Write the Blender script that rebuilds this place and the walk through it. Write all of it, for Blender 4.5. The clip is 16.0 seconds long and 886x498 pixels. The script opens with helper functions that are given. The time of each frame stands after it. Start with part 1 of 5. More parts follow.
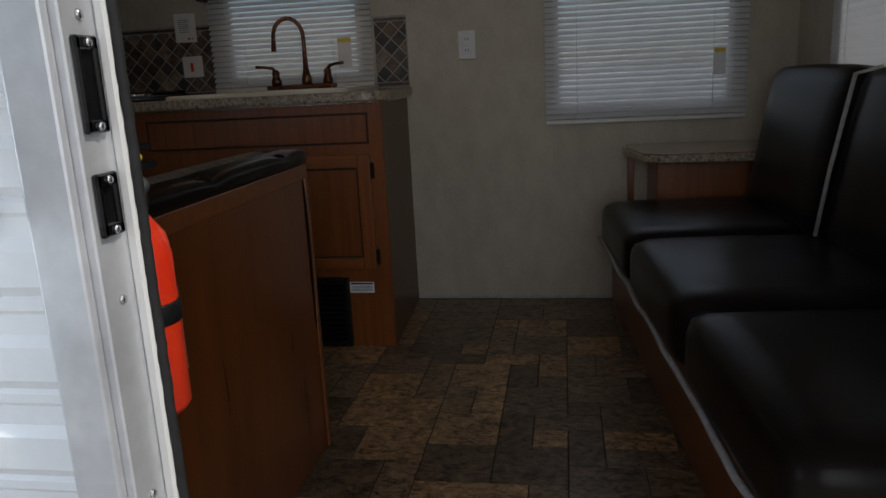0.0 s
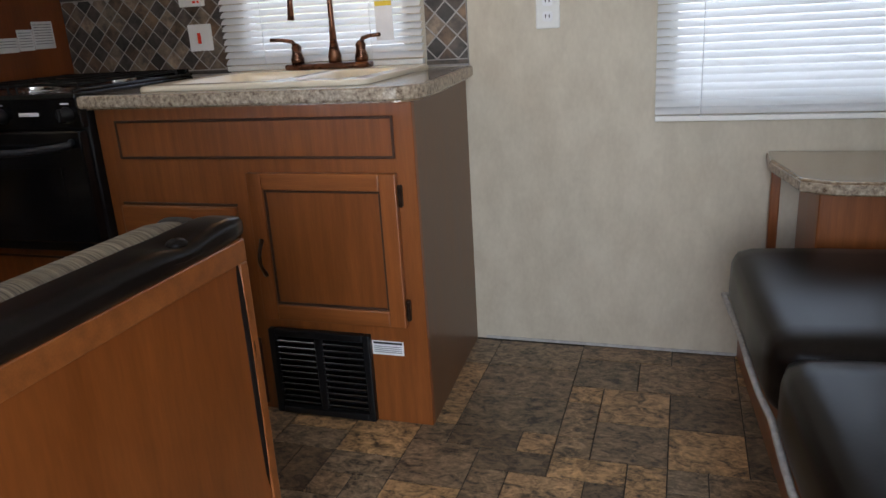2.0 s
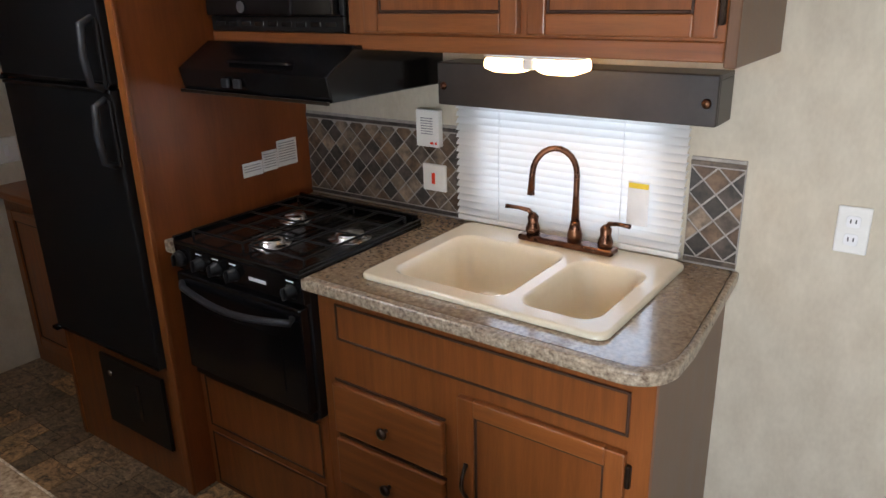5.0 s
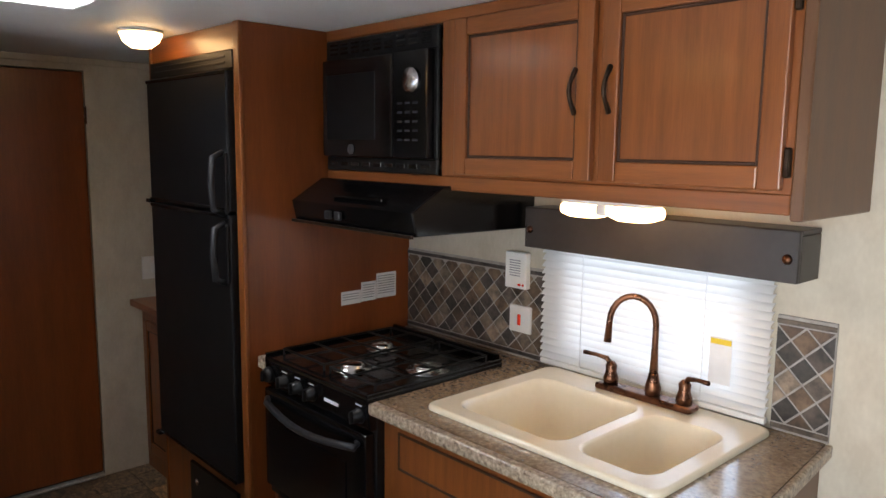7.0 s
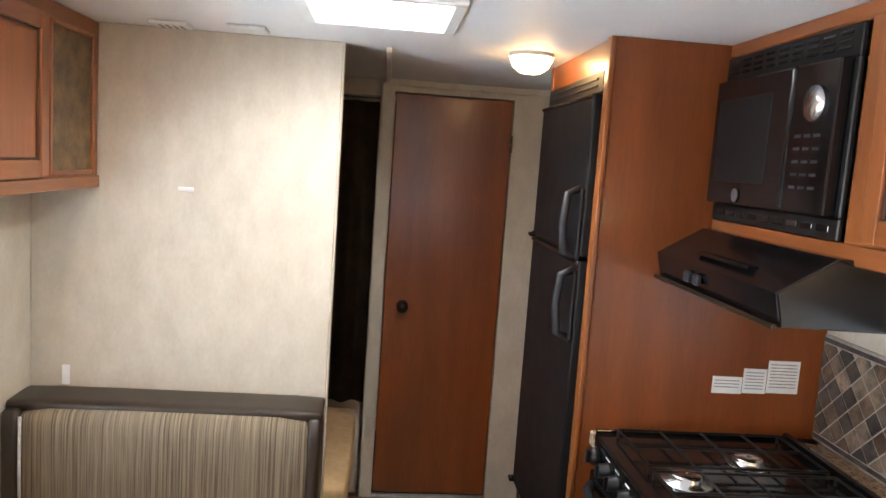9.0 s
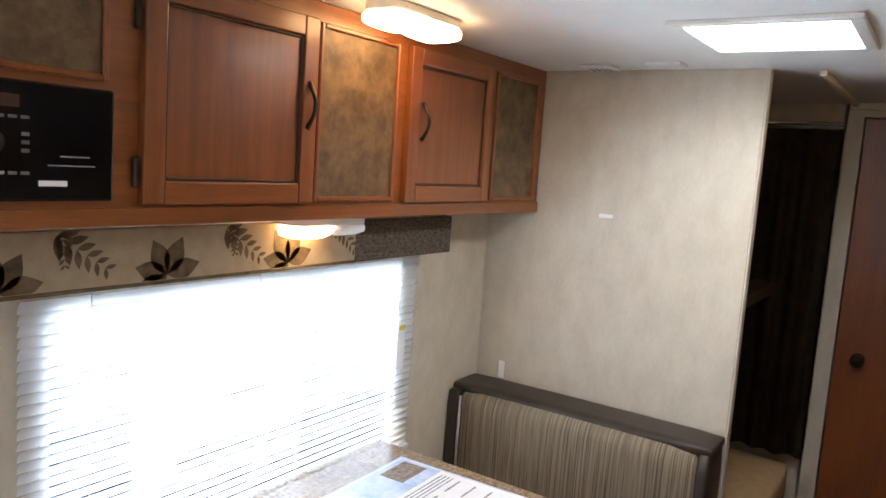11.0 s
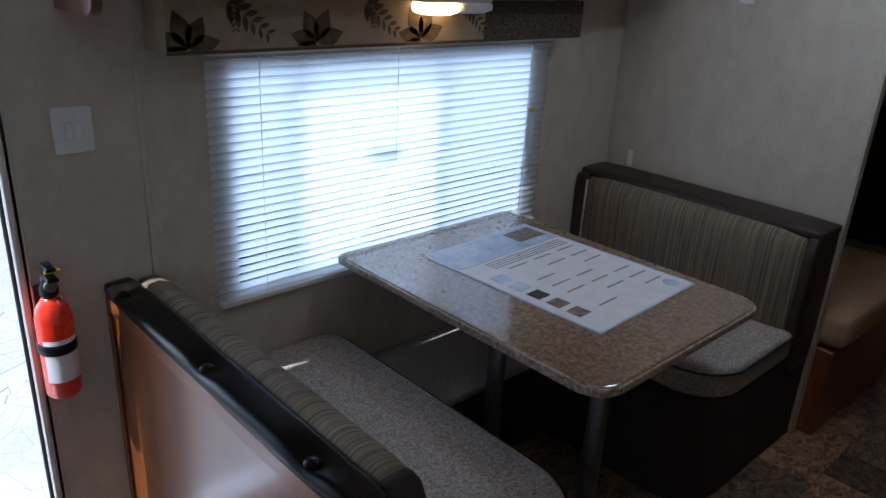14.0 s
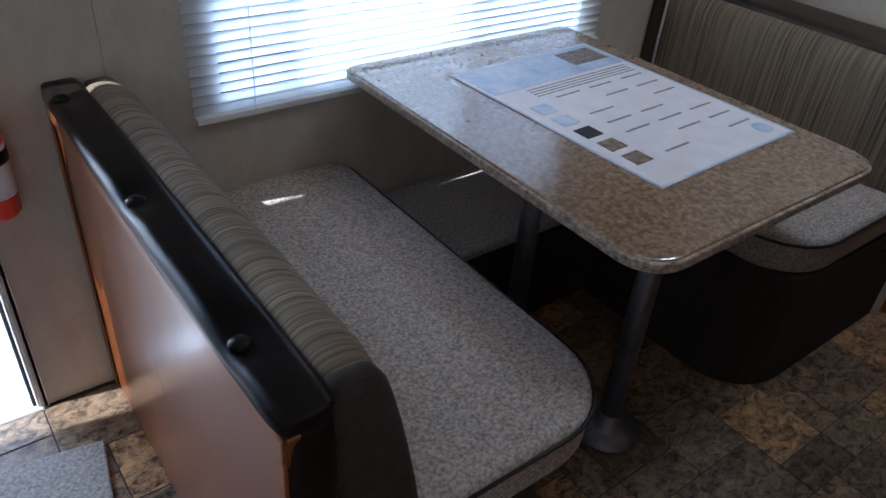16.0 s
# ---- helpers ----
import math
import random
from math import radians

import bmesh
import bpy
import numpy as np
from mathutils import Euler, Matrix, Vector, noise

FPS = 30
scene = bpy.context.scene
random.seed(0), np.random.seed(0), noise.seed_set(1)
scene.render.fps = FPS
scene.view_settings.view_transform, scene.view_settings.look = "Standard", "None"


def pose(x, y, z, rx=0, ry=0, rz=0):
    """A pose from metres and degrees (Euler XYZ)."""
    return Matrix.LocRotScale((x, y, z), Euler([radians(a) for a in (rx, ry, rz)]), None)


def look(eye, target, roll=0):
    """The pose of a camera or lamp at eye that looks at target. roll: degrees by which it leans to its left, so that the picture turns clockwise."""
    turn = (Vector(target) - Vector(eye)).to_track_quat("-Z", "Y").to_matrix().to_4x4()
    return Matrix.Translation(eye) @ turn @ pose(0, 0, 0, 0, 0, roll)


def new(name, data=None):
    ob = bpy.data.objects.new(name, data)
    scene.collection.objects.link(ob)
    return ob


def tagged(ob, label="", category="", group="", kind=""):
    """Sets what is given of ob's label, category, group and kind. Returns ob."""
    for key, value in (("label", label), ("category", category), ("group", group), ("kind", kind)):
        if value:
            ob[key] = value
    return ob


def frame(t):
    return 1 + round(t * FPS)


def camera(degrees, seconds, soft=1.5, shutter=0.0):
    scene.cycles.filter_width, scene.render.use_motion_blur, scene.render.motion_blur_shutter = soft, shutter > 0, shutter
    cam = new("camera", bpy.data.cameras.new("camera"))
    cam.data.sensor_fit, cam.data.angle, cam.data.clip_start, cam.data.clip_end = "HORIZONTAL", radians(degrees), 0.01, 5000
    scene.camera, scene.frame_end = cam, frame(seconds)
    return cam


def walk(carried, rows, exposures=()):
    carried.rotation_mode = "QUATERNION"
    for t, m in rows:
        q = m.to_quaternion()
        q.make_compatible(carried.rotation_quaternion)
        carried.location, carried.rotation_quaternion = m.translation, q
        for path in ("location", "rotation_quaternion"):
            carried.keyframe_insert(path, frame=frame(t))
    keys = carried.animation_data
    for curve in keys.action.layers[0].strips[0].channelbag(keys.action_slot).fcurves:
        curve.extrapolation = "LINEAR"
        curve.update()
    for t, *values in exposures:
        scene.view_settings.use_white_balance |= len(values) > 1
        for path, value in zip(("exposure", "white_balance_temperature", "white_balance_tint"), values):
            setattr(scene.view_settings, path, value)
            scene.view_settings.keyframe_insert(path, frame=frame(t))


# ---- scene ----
cam = camera(62.0, 16.0)
PATH = [
    (0, (0.63, -0.801, 0.942), (0.3, 1.119, 0.489), -3.0),
    (0.5, (0.641, -0.62, 0.947), (0.215, 1.26, 0.414), -1.6),
    (1, (0.644, -0.437, 0.922), (0.183, 1.437, 0.394), -2.3),
    (1.5, (0.628, -0.195, 0.964), (0.086, 1.646, 0.4), -2.6),
    (2, (0.631, 0.003, 1.054), (0.026, 1.814, 0.458), -3.5),
    (2.5, (0.589, 0.091, 1.205), (-0.101, 1.85, 0.549), -3.0),
    (3, (0.536, 0.206, 1.244), (-0.218, 1.938, 0.585), -3.2),
    (3.5, (0.449, 0.288, 1.373), (-0.369, 1.958, 0.638), -2.9),
    (4, (0.412, 0.296, 1.468), (-0.479, 1.925, 0.723), -2.9),
    (4.5, (0.401, 0.337, 1.562), (-0.591, 1.903, 0.811), -2.1),
    (5, (0.43, 0.404, 1.62), (-0.68, 1.923, 0.941), -1.5),
    (5.2, (0.45, 0.407, 1.616), (-0.701, 1.922, 1.0), -1.1),
    (7.3, (0.589, 0.532, 1.583), (-0.947, 1.789, 1.334), 1.3),
    (7.5, (0.549, 0.595, 1.589), (-1.051, 1.769, 1.34), 1.6),
    (8, (0.447, 0.728, 1.614), (-1.29, 1.698, 1.41), 2.4),
    (8.5, (0.384, 0.87, 1.61), (-1.509, 1.487, 1.424), 3.0),
    (9, (0.384, 1.017, 1.602), (-1.595, 1.188, 1.366), 4.0),
    (9.5, (0.375, 1.102, 1.596), (-1.601, 0.917, 1.346), 3.7),
    (10, (0.362, 1.163, 1.57), (-1.548, 0.607, 1.372), 2.8),
    (10.2, (0.358, 1.188, 1.573), (-1.513, 0.512, 1.37), 3.2),
    (12.3, (0.524, 1.619, 1.655), (-0.766, 0.125, 1.331), 2.2),
    (12.5, (0.53, 1.64, 1.64), (-0.751, 0.147, 1.28), 2.0),
    (12.8, (0.524, 1.693, 1.562), (-0.769, 0.216, 1.178), 2.7),
    (13, (0.516, 1.663, 1.596), (-0.785, 0.216, 1.134), 2.3),
    (13.5, (0.523, 1.629, 1.585), (-0.78, 0.235, 0.986), 3.0),
    (14, (0.513, 1.627, 1.538), (-0.771, 0.279, 0.808), 3.1),
    (14.5, (0.501, 1.635, 1.508), (-0.756, 0.327, 0.666), 2.6),
    (15, (0.465, 1.643, 1.465), (-0.758, 0.362, 0.536), 3.0),
    (15.5, (0.353, 1.583, 1.41), (-0.805, 0.335, 0.36), 4.1),
    (16, (0.212, 1.429, 1.379), (-0.833, 0.161, 0.239), 5.0),
]
EXPOSURES = [(0.0, -1.4, 6600, 10), (0.5, -0.65, 6600, 10), (1.0, 0.35, 6500, 10), (1.5, 0.85, 6500, 10), (2.0, 1.05, 6300, 10), (3.5, 1.4, 6400, 10), (5.0, 1.55, 6400, 10), (7.5, 1.9, 6500, 10), (8.5, 2.85, 6500, 10), (9.0, 3.0, 6400, 10),
             (10.0, 2.8, 6400, 10), (12.5, 1.45, 5550, 10), (13.0, 1.1, 5350, 10), (13.5, 0.7, 5250, 10), (14.5, 0.25, 5300, 10), (15.0, 0.25, 5200, 10), (15.5, 0.5, 5200, 10), (16.0, 0.9, 5250, 10)]
walk(cam, [(t, look(eye, target, roll)) for t, eye, target, roll in PATH], EXPOSURES)

# ---- world, sun, lamps as daylight in the openings, fill lamp past the doorway ----
world = bpy.data.worlds.new("world")
scene.world = world
world.use_nodes = True
wn = world.node_tree.nodes
sky = wn.new("ShaderNodeTexSky")
sky.sky_type, sky.sun_disc = "NISHITA", False
sky.sun_elevation, sky.sun_rotation = radians(52), radians(100)
wn["Background"].inputs["Strength"].default_value = 0.15
world.node_tree.links.new(sky.outputs[0], wn["Background"].inputs["Color"])
sun = new("sun", bpy.data.lights.new("sun", "SUN"))
sun.data.energy, sun.data.angle, sun.data.color = 5.0, radians(0.5), (1.0, 0.95, 0.88)
sun.matrix_basis = look((6.0, -1.12, 7.7), (0, 0, 0))


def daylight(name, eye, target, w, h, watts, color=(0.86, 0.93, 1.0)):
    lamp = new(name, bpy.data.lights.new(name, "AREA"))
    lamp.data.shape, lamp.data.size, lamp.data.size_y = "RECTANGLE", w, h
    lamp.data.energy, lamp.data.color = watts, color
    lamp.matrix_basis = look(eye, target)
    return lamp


daylight("daylight_kitchen_window", (-0.48, 2.36, 1.12), (-0.48, 0, 1.12), 0.72, 0.44, 0.95)
daylight("daylight_end_window", (0.93, 2.36, 1.05), (0.93, 0, 1.05), 0.8, 0.7, 2.3)
daylight("daylight_dinette_window", (-0.9, -0.34, 1.0), (-0.9, 1.2, 0.5), 1.3, 1.05, 36.0, (0.74, 0.87, 1.0))
daylight("daylight_front_window", (1.66, 1.3, 1.2), (0, 1.3, 1.2), 1.0, 0.6, 1.2)
daylight("daylight_skylight", (-1.45, 0.985, 2.03), (-1.45, 0.9851, 0), 0.38, 0.36, 2.8, (0.95, 0.97, 1.0))

# added fill lamp outside, out of view, for the sky light through the doorway
daylight("doorway_fill_lamp", (0.95, -1.7, 1.2), (0.7, 2.2, 0.75), 1.2, 1.5, 31.0, (0.93, 0.96, 1.0))


# ---- materials ----
def surf(name, c1, c2, scale=8.0, rough=0.5, bump=0.0, stretch=(1, 1, 1), metal=0.0, fine=60.0, coat=0.0, vary=0.0, rise=0.0015, island=False):
    m = bpy.data.materials.new(name)
    m.use_nodes = True
    n, l = m.node_tree.nodes, m.node_tree.links
    b = n["Principled BSDF"]
    g = n.new("ShaderNodeNewGeometry")
    mp = n.new("ShaderNodeMapping")
    mp.inputs["Scale"].default_value = stretch
    l.new(g.outputs["Position"], mp.inputs["Vector"])
    t1, t2 = n.new("ShaderNodeTexNoise"), n.new("ShaderNodeTexNoise")
    for t, s, d in ((t1, scale, 5), (t2, fine, 3)):
        t.inputs["Scale"].default_value, t.inputs["Detail"].default_value = s, d
        l.new(mp.outputs[0], t.inputs["Vector"])
    add = n.new("ShaderNodeMath")
    add.operation = "MULTIPLY_ADD"
    add.inputs[1].default_value = 0.4
    l.new(t2.outputs["Fac"], add.inputs[0])
    l.new(t1.outputs["Fac"], add.inputs[2])
    r = n.new("ShaderNodeValToRGB")
    r.color_ramp.elements[0].position, r.color_ramp.elements[1].position = 0.5, 0.92
    r.color_ramp.elements[0].color, r.color_ramp.elements[1].color = (*c1, 1), (*c2, 1)
    l.new(add.outputs[0], r.inputs["Fac"])
    out = r.outputs["Color"]
    if vary:
        hsv = n.new("ShaderNodeHueSaturation")
        mr = n.new("ShaderNodeMapRange")
        mr.inputs["To Min"].default_value, mr.inputs["To Max"].default_value = 1 - vary, 1 + vary
        if island:
            l.new(g.outputs["Random Per Island"], mr.inputs["Value"])
        else:
            l.new(n.new("ShaderNodeObjectInfo").outputs["Random"], mr.inputs["Value"])
        l.new(mr.outputs[0], hsv.inputs["Value"])
        l.new(out, hsv.inputs["Color"])
        out = hsv.outputs[0]
    l.new(out, b.inputs["Base Color"])
    rr = n.new("ShaderNodeMapRange")
    rr.inputs["To Min"].default_value, rr.inputs["To Max"].default_value = max(rough - 0.07, 0.03), min(rough + 0.07, 1)
    l.new(t1.outputs["Fac"], rr.inputs["Value"])
    l.new(rr.outputs[0], b.inputs["Roughness"])
    b.inputs["Metallic"].default_value = metal
    if coat:
        b.inputs["Coat Weight"].default_value, b.inputs["Coat Roughness"].default_value = coat, 0.15
    if bump:
        bp = n.new("ShaderNodeBump")
        bp.inputs["Strength"].default_value, bp.inputs["Distance"].default_value = bump, rise
        l.new(add.outputs[0], bp.inputs["Height"])
        l.new(bp.outputs[0], b.inputs["Normal"])
    return m


def stone_tile(name, island):
    """Slate-look vinyl: cloudy veins inside each tile and a shade of its own."""
    m = surf(name, (0.022, 0.0165, 0.012), (0.42, 0.335, 0.25), 21, 0.36, 0.5, (1, 1.5, 1), fine=55)
    veins = m.node_tree.nodes["Color Ramp"].color_ramp.elements
    veins[0].position, veins[1].position = 0.54, 0.86
    n, l = m.node_tree.nodes, m.node_tree.links
    rnd = n["Geometry"].outputs["Random Per Island"] if island else n.new("ShaderNodeObjectInfo").outputs["Random"]
    for t in [k for k in n if k.bl_idname == "ShaderNodeTexNoise"]:
        t.noise_dimensions, t.inputs["Distortion"].default_value, t.inputs["Roughness"].default_value = "4D", 1.4, 0.68
        shift = n.new("ShaderNodeMath")
        shift.operation, shift.inputs[1].default_value = "MULTIPLY", 40.0
        l.new(rnd, shift.inputs[0])
        l.new(shift.outputs[0], t.inputs["W"])
    ramp = n.new("ShaderNodeValToRGB")
    ramp.color_ramp.interpolation = "CONSTANT"
    e = ramp.color_ramp.elements
    e[0].color, e[1].color = (0.55, 0.46, 0.37, 1), (1.5, 1.12, 0.7, 1)
    e[1].position = 0.84
    for at, c in ((0.2, (0.95, 0.78, 0.6)), (0.36, (0.7, 0.61, 0.5)), (0.52, (1.35, 1.02, 0.68)), (0.62, (0.8, 0.67, 0.54)), (0.74, (0.92, 0.81, 0.67))):
        e.new(at).color = (*c, 1)
    l.new(rnd, ramp.inputs["Fac"])
    mix = n.new("ShaderNodeMix")
    mix.data_type, mix.blend_type = "RGBA", "MULTIPLY"
    mix.inputs["Factor"].default_value = 1
    b = n["Principled BSDF"]
    l.new(b.inputs["Base Color"].links[0].from_socket, mix.inputs["A"])
    l.new(ramp.outputs["Color"], mix.inputs["B"])
    l.new(mix.outputs["Result"], b.inputs["Base Color"])
    return m


def splash_tones(m):
    """Slate, rust and pale stone shades, one for each tile."""
    n, l = m.node_tree.nodes, m.node_tree.links
    ramp, mix = n.new("ShaderNodeValToRGB"), n.new("ShaderNodeMix")
    ramp.color_ramp.interpolation = "CONSTANT"
    e = ramp.color_ramp.elements
    e[0].color, e[1].color, e[1].position = (0.42, 0.43, 0.47, 1), (1.75, 1.6, 1.4, 1), 0.86
    for at, c in ((0.24, (1.05, 0.83, 0.62)), (0.42, (0.6, 0.58, 0.58)), (0.56, (1.4, 1.32, 1.2)), (0.7, (0.85, 0.66, 0.5))):
        e.new(at).color = (*c, 1)
    info = n["Object Info"] if "Object Info" in n else n.new("ShaderNodeObjectInfo")
    spread = n.new("ShaderNodeMath")
    spread.operation, spread.inputs[1].default_value = "MULTIPLY", 7.0
    frac = n.new("ShaderNodeMath")
    frac.operation = "FRACT"
    l.new(info.outputs["Random"], spread.inputs[0])
    l.new(spread.outputs[0], frac.inputs[0])
    l.new(frac.outputs[0], ramp.inputs["Fac"])
    mix.data_type, mix.blend_type, mix.inputs["Factor"].default_value = "RGBA", "MULTIPLY", 1
    b = n["Principled BSDF"]
    l.new(b.inputs["Base Color"].links[0].from_socket, mix.inputs["A"])
    l.new(ramp.outputs["Color"], mix.inputs["B"])
    l.new(mix.outputs["Result"], b.inputs["Base Color"])


def glow(name, color, strength):
    m = bpy.data.materials.new(name)
    m.use_nodes = True
    b = m.node_tree.nodes["Principled BSDF"]
    b.inputs["Base Color"].default_value = (0.9, 0.85, 0.75, 1)
    b.inputs["Emission Color"].default_value, b.inputs["Emission Strength"].default_value = (*color, 1), strength
    return m


def glass(name, tint):
    m = bpy.data.materials.new(name)
    m.use_nodes = True
    n, l = m.node_tree.nodes, m.node_tree.links
    tr, gl, mx = n.new("ShaderNodeBsdfTransparent"), n.new("ShaderNodeBsdfGlossy"), n.new("ShaderNodeMixShader")
    tr.inputs["Color"].default_value = (*tint, 1)
    gl.inputs["Roughness"].default_value = 0.03
    fr = n.new("ShaderNodeFresnel")
    l.new(fr.outputs[0], mx.inputs[0])
    l.new(tr.outputs[0], mx.inputs[1])
    l.new(gl.outputs[0], mx.inputs[2])
    l.new(mx.outputs[0], n["Material Output"].inputs["Surface"])
    return m


def slat_mat(name, color, through_color):
    m = bpy.data.materials.new(name)
    m.use_nodes = True
    n, l = m.node_tree.nodes, m.node_tree.links
    tr, mx = n.new("ShaderNodeBsdfTranslucent"), n.new("ShaderNodeMixShader")
    b = n["Principled BSDF"]
    b.inputs["Base Color"].default_value, b.inputs["Roughness"].default_value = (*color, 1), 0.4
    tr.inputs["Color"].default_value = (*through_color, 1)
    mx.inputs[0].default_value = 0.22
    l.new(b.outputs[0], mx.inputs[1])
    l.new(tr.outputs[0], mx.inputs[2])
    l.new(mx.outputs[0], n["Material Output"].inputs["Surface"])
    return m


WOOD = surf("cherry_wood", (0.175, 0.05, 0.0105), (0.27, 0.082, 0.018), 3.0, 0.36, 0.15, (14, 14, 0.8), fine=26, coat=0.25, vary=0.08, rise=0.0006)
WOOD_H = surf("cherry_wood_across", (0.18, 0.052, 0.011), (0.285, 0.088, 0.0195), 3.0, 0.36, 0.15, (0.8, 14, 14), fine=26, coat=0.25, vary=0.08, rise=0.0006)
WOOD_GLOSS = surf("cherry_end_panel", (0.15, 0.039, 0.0072), (0.235, 0.066, 0.0132), 2.6, 0.3, 0.06, (7, 7, 0.8), fine=26, coat=0.35, rise=0.0006)
# dark wood, and the painted shade on panel beads and above drawers
DARK_WOOD_SHADE = surf("dark_wood_and_shade", (0.03, 0.01, 0.004), (0.06, 0.021, 0.008), 6.0, 0.65, 0.1)
WOOD_SIDE = surf("side_panel_film", (0.115, 0.05, 0.022), (0.165, 0.08, 0.038), 4.0, 0.38, 0.05, (6, 6, 0.8), fine=40)
DOOR_WOOD = surf("door_wood_film", (0.165, 0.039, 0.0072), (0.245, 0.064, 0.0128), 2.0, 0.36, 0.05, (5, 5, 0.6), fine=24, coat=0.2)
WALL = surf("mottled_wall_paper", (0.485, 0.425, 0.33), (0.58, 0.52, 0.415), 15.0, 0.6, 0.12, (1, 1, 0.55), fine=95)
CEILING = surf("white_ceiling_board", (0.74, 0.73, 0.71), (0.8, 0.79, 0.77), 5.0, 0.55, 0.05, fine=120)
GRANITE = surf("granite_laminate", (0.14, 0.088, 0.05), (0.39, 0.285, 0.185), 92.0, 0.14, 0.03, fine=300, coat=0.7)
GRANITE_EDGE = surf("granite_laminate_edge", (0.12, 0.078, 0.05), (0.56, 0.46, 0.34), 90.0, 0.3, 0.1, fine=220)
BLACK = surf("black_enamel", (0.003, 0.003, 0.0035), (0.007, 0.007, 0.008), 6.0, 0.16, 0.0)
BLACK_SATIN = surf("black_plastic", (0.004, 0.004, 0.0045), (0.009, 0.009, 0.01), 20.0, 0.42, 0.15, fine=300, rise=0.0004)
FRIDGE = surf("black_fridge_panel", (0.004, 0.0045, 0.0055), (0.009, 0.0095, 0.011), 14.0, 0.4, 0.2, fine=260, rise=0.0004)
HANDLE_GREY = surf("dark_grey_handle", (0.014, 0.015, 0.018), (0.027, 0.029, 0.034), 30.0, 0.42, 0.05, metal=0.2)
GRILL = surf("cast_iron", (0.003, 0.003, 0.003), (0.007, 0.007, 0.007), 40.0, 0.42, 0.2)
STEEL = surf("bright_steel", (0.55, 0.55, 0.56), (0.7, 0.7, 0.71), 20.0, 0.25, 0.05, metal=1.0)
GREY_STEEL = surf("dull_grey_steel", (0.16, 0.165, 0.18), (0.25, 0.255, 0.27), 30.0, 0.38, 0.05, metal=0.8)
ALUMINIUM = surf("mill_aluminium", (0.55, 0.56, 0.58), (0.74, 0.75, 0.77), 7.0, 0.42, 0.08, metal=0.45, fine=40)
BRONZE = surf("oil_rubbed_bronze", (0.09, 0.04, 0.024), (0.2, 0.09, 0.05), 30.0, 0.28, 0.05, metal=0.9)
DARK_BRONZE = surf("dark_bronze_pull", (0.03, 0.02, 0.015), (0.07, 0.045, 0.03), 40.0, 0.35, 0.05, metal=0.8)
CREAM = surf("cream_sink_plastic", (0.76, 0.68, 0.52), (0.82, 0.74, 0.58), 4.0, 0.22, 0.0, coat=0.3)
WHITE = surf("white_plastic", (0.72, 0.71, 0.68), (0.8, 0.79, 0.76), 8.0, 0.4, 0.05)
PAPER = surf("white_label_paper", (0.74, 0.74, 0.75), (0.82, 0.82, 0.83), 20.0, 0.6, 0.03)
PRINT = surf("grey_print", (0.2, 0.2, 0.22), (0.35, 0.35, 0.37), 60.0, 0.6)
BLACK_PRINT = surf("black_print", (0.012, 0.012, 0.013), (0.05, 0.05, 0.05), 60.0, 0.55)
BLUE_PRINT = surf("blue_photo_print", (0.3, 0.42, 0.6), (0.7, 0.75, 0.82), 12.0, 0.4)
BROWN_PRINT = surf("brown_photo_print", (0.09, 0.06, 0.045), (0.35, 0.28, 0.22), 70.0, 0.45)
YELLOW = surf("yellow_print", (0.7, 0.5, 0.03), (0.82, 0.62, 0.05), 20.0, 0.45)
RED = surf("red_cylinder_paint", (0.74, 0.034, 0.01), (0.82, 0.05, 0.015), 10.0, 0.28, 0.03, coat=0.4)
LEATHER = surf("dark_brown_vinyl", (0.006, 0.0042, 0.0033), (0.012, 0.0084, 0.0066), 7.0, 0.31, 0.12, fine=170, rise=0.001)
BROWN_VINYL = surf("brown_vinyl", (0.02, 0.0135, 0.009), (0.042, 0.029, 0.02), 7.0, 0.42, 0.25, fine=170, rise=0.001)
PIPING = surf("pale_grey_piping", (0.35, 0.34, 0.33), (0.48, 0.47, 0.45), 60.0, 0.6, 0.1)
DARK_PIPING = surf("dark_piping", (0.015, 0.012, 0.01), (0.03, 0.025, 0.02), 60.0, 0.5)
TWEED = surf("grey_brown_tweed", (0.2, 0.176, 0.152), (0.6, 0.54, 0.475), 150.0, 0.95, 0.6, fine=480, rise=0.001)
STRIPE = surf("striped_bench_fabric", (0.075, 0.055, 0.035), (0.3, 0.24, 0.16), 1.0, 0.92, 0.3, (3, 260, 3), fine=3.1, rise=0.001)
SKIRT = surf("brown_bench_fabric", (0.02, 0.0145, 0.01), (0.042, 0.031, 0.022), 60.0, 0.95, 0.3, fine=300)
BEIGE_CLOTH = surf("beige_valance_cloth", (0.3, 0.235, 0.15), (0.38, 0.3, 0.2), 30.0, 0.9, 0.2, fine=260)
LEAF_CLOTH = surf("brown_leaf_cloth", (0.06, 0.04, 0.02), (0.17, 0.12, 0.06), 25.0, 0.9, 0.2)
DARK_WEAVE = surf("dark_woven_cloth", (0.02, 0.016, 0.012), (0.16, 0.12, 0.08), 1.0, 0.9, 0.4, (60, 2, 130), fine=2.3, rise=0.001)
VALANCE = surf("dark_grey_brown_board", (0.03, 0.024, 0.021), (0.045, 0.036, 0.032), 9.0, 0.38, 0.05)
FILM_PANEL = surf("mottled_tan_panel", (0.06, 0.034, 0.013), (0.19, 0.115, 0.05), 16.0, 0.5, 0.1, fine=70)
MATTRESS = surf("tan_mattress_ticking", (0.42, 0.27, 0.12), (0.5, 0.34, 0.17), 25.0, 0.9, 0.2)
CURTAIN = surf("dark_brown_curtain", (0.05, 0.031, 0.014), (0.1, 0.064, 0.03), 14.0, 0.9, 0.2)
